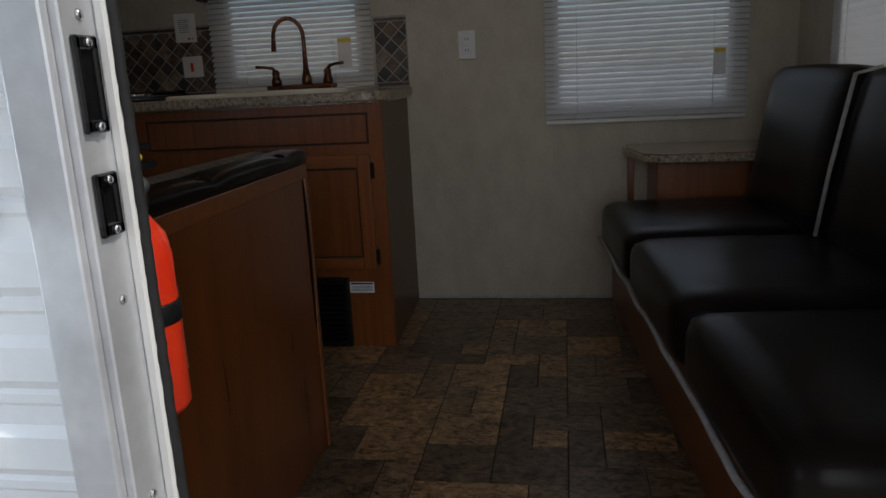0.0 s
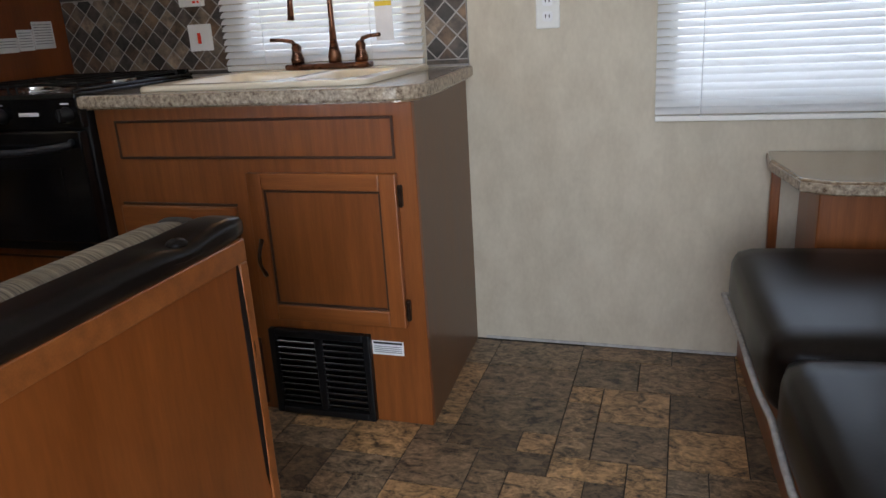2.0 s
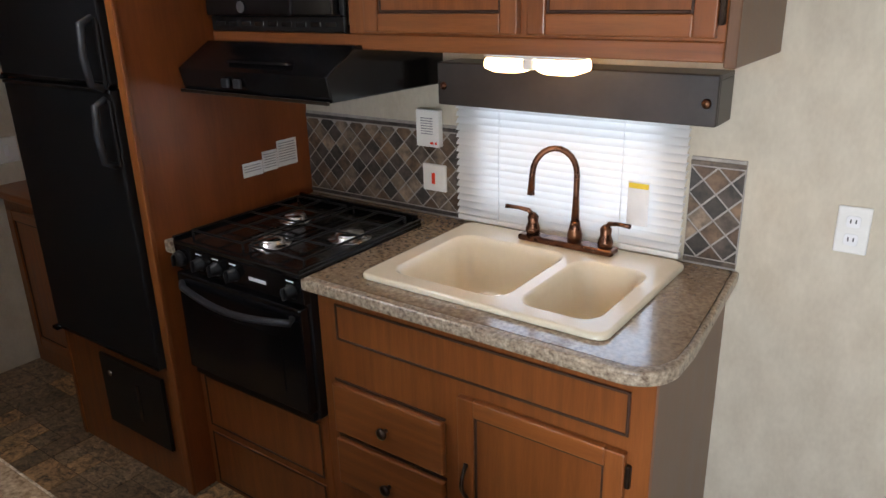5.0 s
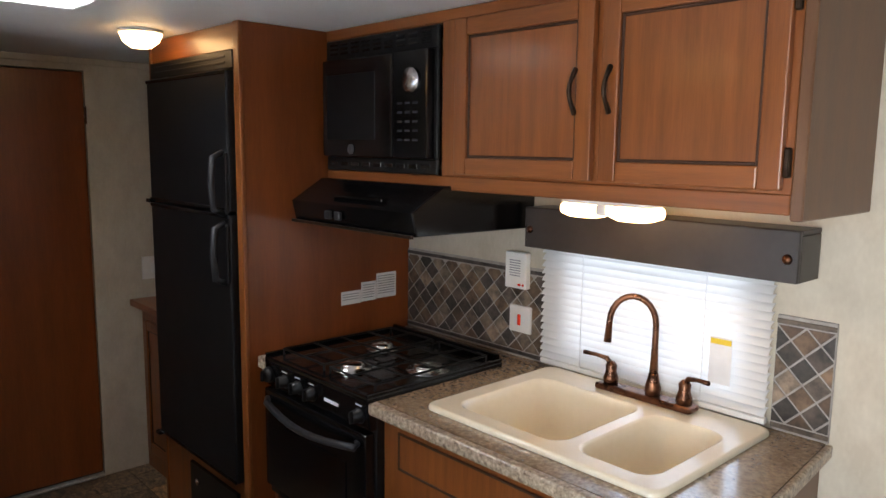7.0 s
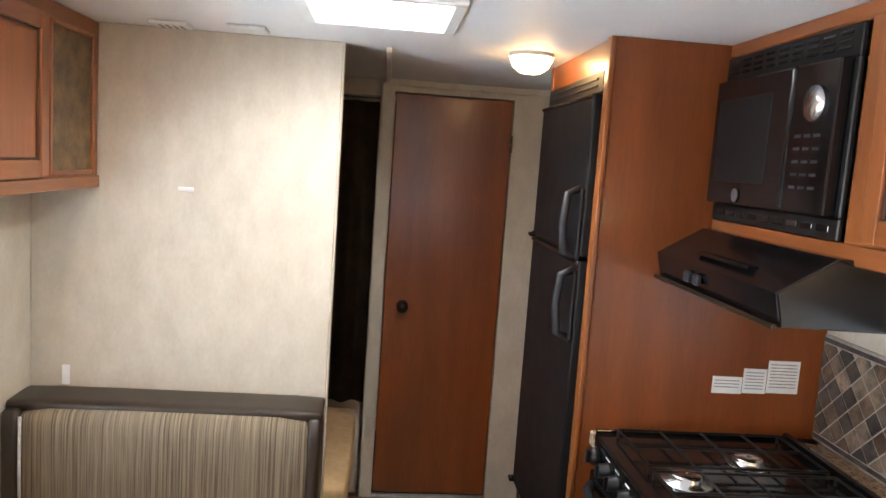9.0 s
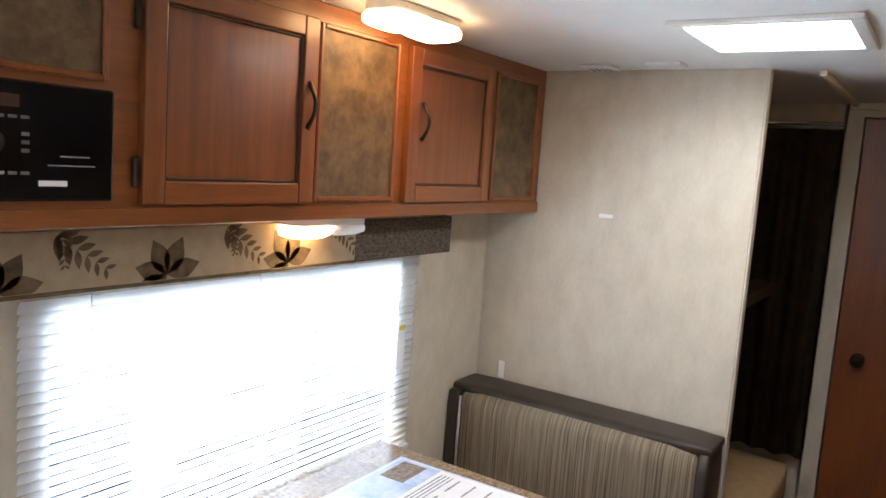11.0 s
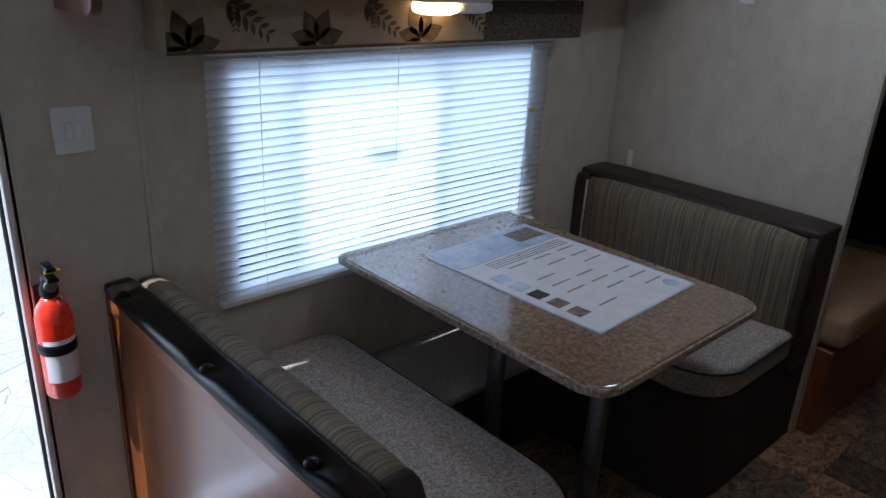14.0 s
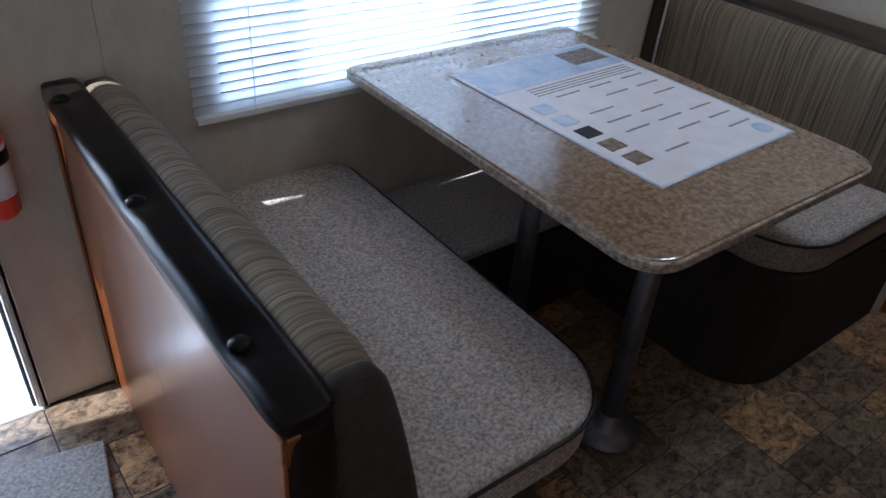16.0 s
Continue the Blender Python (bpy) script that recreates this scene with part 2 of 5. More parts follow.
CARPET = surf("grey_loop_carpet", (0.2, 0.185, 0.165), (0.46, 0.43, 0.39), 130.0, 1.0, 0.9, fine=420, rise=0.004)
GROUT = surf("dark_floor_joint", (0.03, 0.024, 0.018), (0.06, 0.05, 0.04), 40.0, 0.7)
PALE_GROUT = surf("pale_splash_joint", (0.3, 0.27, 0.245), (0.42, 0.39, 0.36), 40.0, 0.6)
SPLASH = surf("slate_splash_tile", (0.05, 0.042, 0.037), (0.2, 0.16, 0.125), 22.0, 0.4, 0.25, fine=90, vary=0.3)
splash_tones(SPLASH)
GRANITE.node_tree.nodes["Principled BSDF"].inputs["Coat IOR"].default_value = 1.75
TILE, TILE_REST = stone_tile("stone_vinyl_tile", False), stone_tile("stone_vinyl_tile_rest", True)
SLAT = slat_mat("white_blind_slat", (0.78, 0.78, 0.78), (0.85, 0.87, 0.9))
CLEAR, TINT = glass("clear_pane", (0.97, 0.98, 1.0)), glass("tinted_pane", (0.11, 0.15, 0.2))
SMOKE = glass("lightly_tinted_pane", (0.72, 0.73, 0.74))
LAMP = glow("warm_lamp_diffuser", (1.0, 0.6, 0.26), 4.2)
DISPLAY = glow("green_display", (0.25, 0.9, 0.3), 0.25)
SIDING = surf("white_siding_paint", (0.74, 0.75, 0.76), (0.8, 0.81, 0.82), 3.0, 0.4, 0.03)
CONCRETE = surf("pale_cracked_paving", (0.38, 0.37, 0.35), (0.56, 0.55, 0.52), 1.3, 0.9, 0.5, fine=30, rise=0.01)
LEATHER.node_tree.nodes["Principled BSDF"].inputs["Specular IOR Level"].default_value = 0.13
for dark in (BLACK_SATIN, FRIDGE, GRILL):
    dark.node_tree.nodes["Principled BSDF"].inputs["Specular IOR Level"].default_value = 0.28
crack = CONCRETE.node_tree
vor, cut, dim = crack.nodes.new("ShaderNodeTexVoronoi"), crack.nodes.new("ShaderNodeMath"), crack.nodes.new("ShaderNodeMix")
vor.feature, vor.inputs["Scale"].default_value = "DISTANCE_TO_EDGE", 6.5
crack.links.new(crack.nodes["Mapping"].outputs[0], vor.inputs["Vector"])
cut.operation, cut.inputs[1].default_value = "LESS_THAN", 0.007
crack.links.new(vor.outputs["Distance"], cut.inputs[0])
dim.data_type = "RGBA"
dim.inputs["B"].default_value = (0.28, 0.27, 0.25, 1)
crack.links.new(cut.outputs[0], dim.inputs["Factor"])
crack.links.new(crack.nodes["Principled BSDF"].inputs["Base Color"].links[0].from_socket, dim.inputs["A"])
crack.links.new(dim.outputs["Result"], crack.nodes["Principled BSDF"].inputs["Base Color"])
RUBBER = surf("black_seal_rubber", (0.01, 0.01, 0.01), (0.02, 0.02, 0.02), 50.0, 0.8, 0.3)


# ---- mesh helpers ----
def boxes(rows, bev=0.002, seg=1):
    """One bmesh of axis-aligned blocks (x0, x1, y0, y1, z0, z1), edges softened."""
    bm = bmesh.new()
    for x0, x1, y0, y1, z0, z1 in rows:
        m = Matrix.Translation(((x0 + x1) / 2, (y0 + y1) / 2, (z0 + z1) / 2)) @ Matrix.Diagonal((abs(x1 - x0), abs(y1 - y0), abs(z1 - z0), 1))
        bmesh.ops.create_cube(bm, size=1, matrix=m)
    if bev:
        bmesh.ops.bevel(bm, geom=bm.edges[:], offset=bev, segments=seg, affect="EDGES", profile=0.5, clamp_overlap=True)
    return bm


def box(x0, x1, y0, y1, z0, z1, bev=0.002, seg=1):
    return boxes([(x0, x1, y0, y1, z0, z1)], bev, seg)


def round_poly(x0, x1, y0, y1, radii, n=6):
    """Corners in order (x0,y0), (x1,y0), (x1,y1), (x0,y1), each with its radius."""
    pts = []
    for (cx, cy), r, a in zip(((x0, y0), (x1, y0), (x1, y1), (x0, y1)), radii, (180, 270, 0, 90)):
        if r <= 0:
            pts.append((cx, cy))
            continue
        ox, oy = cx + (r if cx == x0 else -r), cy + (r if cy == y0 else -r)
        pts += [(ox + r * math.cos(radians(a + 90 * i / n)), oy + r * math.sin(radians(a + 90 * i / n))) for i in range(n + 1)]
    return pts


def prism(poly, lo, hi, axis="z", bev=0.0, seg=2):
    bm = bmesh.new()
    place = {"z": lambda p, h: (p[0], p[1], h), "y": lambda p, h: (p[0], h, p[1]), "x": lambda p, h: (h, p[0], p[1])}[axis]
    low, top = [bm.verts.new(place(p, lo)) for p in poly], [bm.verts.new(place(p, hi)) for p in poly]
    a, b = bm.faces.new(low), bm.faces.new(top)
    k = len(poly)
    for i in range(k):
        bm.faces.new((low[i], low[(i + 1) % k], top[(i + 1) % k], top[i]))
    bmesh.ops.recalc_face_normals(bm, faces=bm.faces[:])
    if bev:
        bmesh.ops.bevel(bm, geom=list({e for f in (a, b) if f.is_valid for e in f.edges}), offset=bev, segments=seg, affect="EDGES", profile=0.5, clamp_overlap=True)
    return bm


def tube(points, r, sides=10):
    bm = bmesh.new()
    pts = [Vector(p) for p in points]
    rad = r if isinstance(r, (list, tuple)) else [r] * len(pts)
    rings = []
    for i, p in enumerate(pts):
        d = (pts[min(i + 1, len(pts) - 1)] - pts[max(i - 1, 0)]).normalized()
        u = d.orthogonal().normalized() if i == 0 else (rings_u - d * rings_u.dot(d)).normalized()
        rings_u = u
        v = d.cross(u)
        rings.append([bm.verts.new(p + rad[i] * (math.cos(a) * u + math.sin(a) * v)) for a in (2 * math.pi * k / sides for k in range(sides))])
    for a, b in zip(rings, rings[1:]):
        for k in range(sides):
            bm.faces.new((a[k], a[(k + 1) % sides], b[(k + 1) % sides], b[k]))
    bm.faces.new(rings[0]), bm.faces.new(rings[-1])
    bmesh.ops.recalc_face_normals(bm, faces=bm.faces[:])
    for f in bm.faces:
        f.smooth = len(f.verts) == 4
    return bm


def lathe(profile, centre, axis="z", sides=20):
    """Rings (radius, height) turned about an axis through centre."""
    d = {"z": (0, 0, 1), "y": (0, 1, 0), "x": (1, 0, 0)}[axis]
    return tube([Vector(centre) + Vector(d) * h for r, h in profile], [max(r, 1e-4) for r, h in profile], sides)


def cushion(x0, x1, y0, y1, z0, z1, r=0.03, puff=0.012, n=7):
    """A stuffed block: rounded edges and swollen faces."""
    bm = box(x0, x1, y0, y1, z0, z1, 0)
    bmesh.ops.subdivide_edges(bm, edges=bm.edges[:], cuts=n, use_grid_fill=True)
    c, h = Vector(((x0 + x1) / 2, (y0 + y1) / 2, (z0 + z1) / 2)), Vector(((x1 - x0) / 2, (y1 - y0) / 2, (z1 - z0) / 2))
    for v in bm.verts:
        q = v.co - c
        inner = Vector([max(-(h[i] - r), min(h[i] - r, q[i])) for i in range(3)])
        off = q - inner
        if off.length > 1e-6:
            q = inner + off.normalized() * r
        u = [q[i] / h[i] for i in range(3)]
        for i in range(3):
            j, k = (i + 1) % 3, (i + 2) % 3
            q[i] += puff * u[i] * max(0, 1 - u[j] ** 2) ** 0.5 * max(0, 1 - u[k] ** 2) ** 0.5
        v.co = c + q + 0.0015 * noise.noise_vector(v.co * 9)
    for f in bm.faces:
        f.smooth = True
    return bm


def mesh_of(name, bm, material, smooth=False):
    me = bpy.data.meshes.new(name)
    if smooth:
        for f in bm.faces:
            f.smooth = True
    bm.to_mesh(me)
    bm.free()
    me.materials.append(material)
    return me


def part(name, bm, material, parent, label="", smooth=False):
    ob = new(name, mesh_of(name, bm, material, smooth))
    ob.parent = parent
    if parent and parent.parent is None:
        ob.matrix_parent_inverse = parent.matrix_basis.inverted()
    return tagged(ob, label)


def thing(name, label, category, at, group=""):
    ob = new(name)
    ob.empty_display_size = 0.05
    ob.matrix_basis = Matrix.Translation(at)
    return tagged(ob, label, category, group)


def solo(name, bm, material, label, category, group="", kind="", smooth=False):
    return tagged(new(name, mesh_of(name, bm, material, smooth)), label, category, group, kind)


def bars(name, parent, rows, material, axis, at, depth=0.0015):
    """Flat print: rows (a0, a1, b0, b1) on the plane axis = at."""
    out = []
    for a0, a1, b0, b1 in rows:
        lo, hi = sorted((at, at + depth))
        r = {"y": (a0, a1, lo, hi, b0, b1), "x": (lo, hi, a0, a1, b0, b1), "z": (a0, a1, b0, b1, lo, hi)}[axis]
        out.append(part(name, boxes([r], 0), material, parent))
    return out

# ---- the shell ----
YD, YK, XF, XP, XB, TOP = -0.07, 2.25, 1.5, -2.0, -2.96, 1.95
DOOR_L, DOOR_R = 0.152, 1.12


def structure(name, bm, material, label, category):
    return solo(name, bm, material, label, category, kind="structure")


def holed(x0, x1, y0, y1, holes):
    """One wall slab along x, from floor to ceiling, pierced by holes (x0, x1, z0, z1)."""
    xs = sorted({x0, x1, *(v for h in holes for v in h[:2])})
    zs = sorted({0, TOP, *(v for h in holes for v in h[2:])})
    bm, made = bmesh.new(), {}

    def vert(i, k, j):
        if (i, k, j) not in made:
            made[i, k, j] = bm.verts.new((xs[i], (y0, y1)[k], zs[j]))
        return made[i, k, j]

    def solid(i, j):
        if not (0 <= i < len(xs) - 1 and 0 <= j < len(zs) - 1):
            return False
        cx, cz = (xs[i] + xs[i + 1]) / 2, (zs[j] + zs[j + 1]) / 2
        return not any(a < cx < b and c < cz < d for a, b, c, d in holes)

    for i in range(len(xs) - 1):
        for j in range(len(zs) - 1):
            if not solid(i, j):
                continue
            for k in (0, 1):
                bm.faces.new((vert(i, k, j), vert(i + 1, k, j), vert(i + 1, k, j + 1), vert(i, k, j + 1)))
            for di, dj, a, b in ((-1, 0, (i, j), (i, j + 1)), (1, 0, (i + 1, j), (i + 1, j + 1)), (0, -1, (i, j), (i + 1, j)), (0, 1, (i, j + 1), (i + 1, j + 1))):
                if not solid(i + di, j + dj):
                    bm.faces.new((vert(a[0], 0, a[1]), vert(b[0], 0, b[1]), vert(b[0], 1, b[1]), vert(a[0], 1, a[1])))
    bmesh.ops.recalc_face_normals(bm, faces=bm.faces[:])
    return bm


floor = structure("floor", box(XB - 0.9, XF + 0.05, YD - 0.06, YK + 0.05, -0.07, -0.003, 0), GROUT, "stone-patterned brown and grey vinyl tile floor", "floor")
KW = (-0.77, -0.19, 0.96, 1.34)
RW = (0.59, 1.27, 0.78, 1.36)
DW = (-1.47, -0.33, 0.66, 1.28)
structure("wall_kitchen", holed(XB - 0.9, XF, YK, YK + 0.05, (KW, RW)), WALL, "mottled beige papered wall with two windows", "wall")
structure("wall_entry", holed(XB - 0.9, XF, YD - 0.06, YD, (DW, (DOOR_L, DOOR_R, 0, 1.87))), WALL, "mottled beige papered wall with the entry doorway", "wall")
structure("wall_front", boxes([(XF, XF + 0.05, YD - 0.06, 0.85, 0, TOP), (XF, XF + 0.05, 0.85, 1.74, 0, 0.9), (XF, XF + 0.05, 0.85, 1.74, 1.5, TOP), (XF, XF + 0.05, 1.74, YK + 0.05, 0, TOP)], 0), WALL,
          "mottled beige papered end wall with a window", "wall")
structure("wall_partition", box(XP - 0.03, XP, YD, 0.868, 0, TOP, 0.003), WALL, "mottled cream papered partition behind the dinette", "wall")
structure("wall_bathroom", boxes([(XB - 0.04, XB, 0.985, 1.045, 0, TOP), (XB - 0.04, XB, 1.045, 1.585, 1.895, TOP), (XB - 0.04, XB, 1.585, YK, 0, TOP)], 0), WALL, "cream papered wall round the bathroom door", "wall")
structure("wall_bunk", boxes([(XB - 0.09, XB - 0.04, YD, 0.985, 0, TOP), (XB - 0.9, XB - 0.86, 0.985, YK, 0, TOP), (XB - 0.86, XB - 0.04, 0.97, 0.985, 0, TOP)], 0), WALL, "papered wall closing the bunk space", "wall")
SK = (-1.62, -1.28, 0.82, 1.15)
structure("ceiling", boxes([(XB - 0.9, SK[0], YD - 0.06, YK + 0.05, TOP, TOP + 0.05), (SK[1], XF + 0.05, YD - 0.06, YK + 0.05, TOP, TOP + 0.05),
                            (SK[0], SK[1], YD - 0.06, SK[2], TOP, TOP + 0.05), (SK[0], SK[1], SK[3], YK + 0.05, TOP, TOP + 0.05)], 0), CEILING, "white smooth board ceiling", "ceiling")
structure("trim", boxes([(XB, XP - 0.03, 1.0, 1.02, TOP - 0.018, TOP - 0.001), (XB, XB + 0.015, 0.99, 2.2, TOP - 0.03, TOP - 0.001)], 0.003), WALL, "thin cream cove trim under the ceiling", "trim")
structure("trim", boxes([(XP - 0.034, XP + 0.004, 0.868, 0.874, 0, TOP - 0.002)], 0.002), WALL, "cream edge trim on the partition", "trim")
for yb, x0, x1 in ((YK - 0.006, 0.02, 0.84), ):
    structure("baseboard", box(x0, x1, yb, yb + 0.004, 0.002, 0.012, 0.001), PIPING, "thin pale bead along the foot of the wall", "baseboard")
for x in (0.155, -0.13):
    structure("trim", box(x, x + 0.012, YD + 0.0005, YD + 0.004, 0.0, TOP - 0.002, 0.001), WALL, "papered batten over a wall joint", "trim")
# bathroom door
bath = thing("door_1", "flat cherry-brown closed bathroom door with dark knob", "door", (XB, 1.31, 0))
bath["kind"] = "structure"
part("panel", box(XB - 0.03, XB - 0.004, 1.05, 1.58, 0.025, 1.89, 0.003), DOOR_WOOD, bath)
part("door_handle", lathe([(0.026, 0), (0.026, 0.006), (0.01, 0.01), (0.01, 0.03), (0.024, 0.036), (0.026, 0.05), (0.0, 0.056)], (XB - 0.004, 1.135, 0.93), "x"), DARK_BRONZE, bath, "dark round knob")
part("hinge", box(XB - 0.004, XB + 0.006, 1.578, 1.588, 1.66, 1.74, 0.002), STEEL, bath)
structure("threshold", box(XB - 0.03, XB + 0.01, 1.045, 1.585, 0.001, 0.012, 0.003), PIPING, "pale strip under the bathroom door", "threshold")


# ---- windows and blinds ----
def slat_mesh(length, along, depth=0.031, tilt=62, flip=1):
    bm = bmesh.new()
    rows = []
    for k in range(5):
        s = (k / 4 - 0.5) * depth
        bow = 0.004 * (1 - (2 * k / 4 - 1) ** 2)
        a = radians(tilt) * flip
        h, d = s * math.sin(a) + bow * math.cos(a), s * math.cos(a) - bow * math.sin(a)
        rows.append([bm.verts.new((e, d, h) if along == "x" else (d, e, h)) for e in (-length / 2, length / 2)])
    for a, b in zip(rows, rows[1:]):
        bm.faces.new((a[0], a[1], b[1], b[0])).smooth = True
    return mesh_of("slat", bm, SLAT)


def blind(lo, hi, z0, z1, plane, along, label, cords, flip=1, pitch=0.0215, warn=None, tilt=62, lean=0):
    """A closed mini blind, its slats strung on ladder cords, hung just inside the wall."""
    c = (lo + hi) / 2
    at = (c, plane, z0) if along == "x" else (plane, c, z0)
    ob = thing("window_blind", label, "blind", at, "window blinds")
    me = slat_mesh(hi - lo, along, flip=lean or flip, tilt=tilt)
    z = z0 + 0.03
    while z < z1 - 0.03:
        s = new("slat", me)
        s.parent = ob
        s.matrix_basis = Matrix.Translation((0, 0, z - z0)) @ pose(0, 0, 0, random.uniform(-2, 2) if along == "x" else 0, 0, random.uniform(-0.05, 0.05))
        z += pitch
    def span(a, b, d0, d1, za, zb):
        return (a, b, plane + d0, plane + d1, za, zb) if along == "x" else (plane + d0, plane + d1, a, b, za, zb)
    part("bottom_rail", boxes([span(lo, hi, -0.01, 0.01, z0, z0 + 0.016)], 0.003, 2), WHITE, ob)
    part("head_rail", boxes([span(lo, hi, -0.013, 0.013, z1 - 0.026, z1)], 0.003, 2), WHITE, ob)
    for u in cords:
        side = -0.014 * flip
        part("ladder_cord", tube([(u, plane + side, z0 + 0.01), (u, plane + side, z1 - 0.02)] if along == "x" else [(plane + side, u, z0 + 0.01), (plane + side, u, z1 - 0.02)], 0.001, 6), SLAT, ob)
    if warn:
        u0, u1, w0, w1 = warn
        side = -0.0165 * flip
        tag = part("warning_tag", boxes([span(u0, u1, min(side, side + 0.001), max(side, side + 0.001), w0, w1)], 0), PAPER, ob, "white hanging tag with a yellow top")
        side2 = side - 0.001 * flip
        part("tag_band", boxes([span(u0 + 0.002, u1 - 0.002, min(side2, side2 + 0.0008), max(side2, side2 + 0.0008), w1 - 0.018, w1 - 0.004)], 0), YELLOW, tag)
    return ob


def window(name, hole, y0, y1, panes, label):
    """Frame, sill and panes (u0, u1, v0, v1, material) in a hole of a wall that runs along x."""
    x0, x1, z0, z1 = hole
    ob = thing(name, label, "window", ((x0 + x1) / 2, (y0 + y1) / 2, z0))
    ob["kind"] = "structure"
    w = 0.02
    part("window_frame", boxes([(x0, x0 + w, y0, y1, z0, z1), (x1 - w, x1, y0, y1, z0, z1), (x0 + w, x1 - w, y0, y1, z0, z0 + w), (x0 + w, x1 - w, y0, y1, z1 - w, z1)], 0.002), WHITE, ob)
    ym = y1 - 0.006 if y1 < 1 else (y0 + y1) / 2
    for u0, u1, v0, v1, m in panes:
        p = part("pane", box(u0, u1, ym - 0.002, ym + 0.002, v0, v1, 0), m, ob)
        p.visible_shadow = False
    return ob


window("window_1", KW, YK + 0.005, YK + 0.045, [(KW[0] + 0.02, KW[1] - 0.02, KW[2] + 0.02, KW[3] - 0.02, CLEAR)], "small white-framed kitchen window behind a closed blind")
window("window_2", RW, YK + 0.005, YK + 0.045, [(RW[0] + 0.02, RW[1] - 0.02, RW[2] + 0.02, RW[3] - 0.02, CLEAR)], "white-framed window behind a closed blind")
win = window("window_3", DW, YD - 0.03, YD - 0.002, [(DW[0] + 0.02, -1.05, DW[2] + 0.02, DW[3] - 0.02, TINT), (-0.54, DW[1] - 0.02, DW[2] + 0.02, DW[3] - 0.02, TINT), (-1.05, -0.54, 1.17, DW[3] - 0.02, TINT), (-1.045, -0.545, DW[2] + 0.02, 1.165, SMOKE)],
             "wide dinette window, tinted panes round an open vent, behind a closed blind")
part("latch", box(-0.9, -0.775, YD - 0.014, YD - 0.006, 0.975, 1.0, 0.003), BLACK_SATIN, win)
part("mullion", boxes([(-1.06, -1.045, YD - 0.024, YD - 0.008, DW[2] + 0.02, DW[3] - 0.02), (-0.545, -0.53, YD - 0.024, YD - 0.008, DW[2] + 0.02, DW[3] - 0.02)], 0.002), WHITE, win)
fw = thing("window_4", "end-wall window behind a closed blind", "window", (XF + 0.025, 1.3, 0.9))
fw["kind"] = "structure"
part("window_frame", boxes([(XF, XF + 0.04, 0.85, 0.87, 0.9, 1.5), (XF, XF + 0.04, 1.72, 1.74, 0.9, 1.5), (XF, XF + 0.04, 0.87, 1.72, 0.9, 0.92), (XF, XF + 0.04, 0.87, 1.72, 1.48, 1.5)], 0.002), WHITE, fw)
part("pane", box(XF + 0.018, XF + 0.022, 0.87, 1.72, 0.92, 1.48, 0), CLEAR, fw).visible_shadow = False

blind(-0.832, -0.135, 0.925, 1.33, YK - 0.025, "x", "closed white mini blind behind the kitchen tap", (-0.68, -0.3), 1, tilt=37, warn=(-0.28, -0.222, 1.0, 1.12))
blind(0.556, 1.315, 0.735, 1.42, YK - 0.025, "x", "closed white mini blind beside the sofa", (0.68, 1.19), 1, tilt=37, warn=(1.19, 1.235, 0.9, 1.0))
blind(-1.545, -0.28, 0.64, 1.325, YD + 0.018, "x", "closed white mini blind over the dinette window", (-0.415, -0.86, -1.44), -1, pitch=0.0225, warn=(-1.475, -1.44, 0.93, 1.08), tilt=60, lean=1)
blind(0.8, 1.8, 0.86, 1.55, XF - 0.025, "y", "closed white mini blind on the end wall behind the sofa", (0.95, 1.65), 1, tilt=76)

# ---- kitchen run ----
YF = 1.665


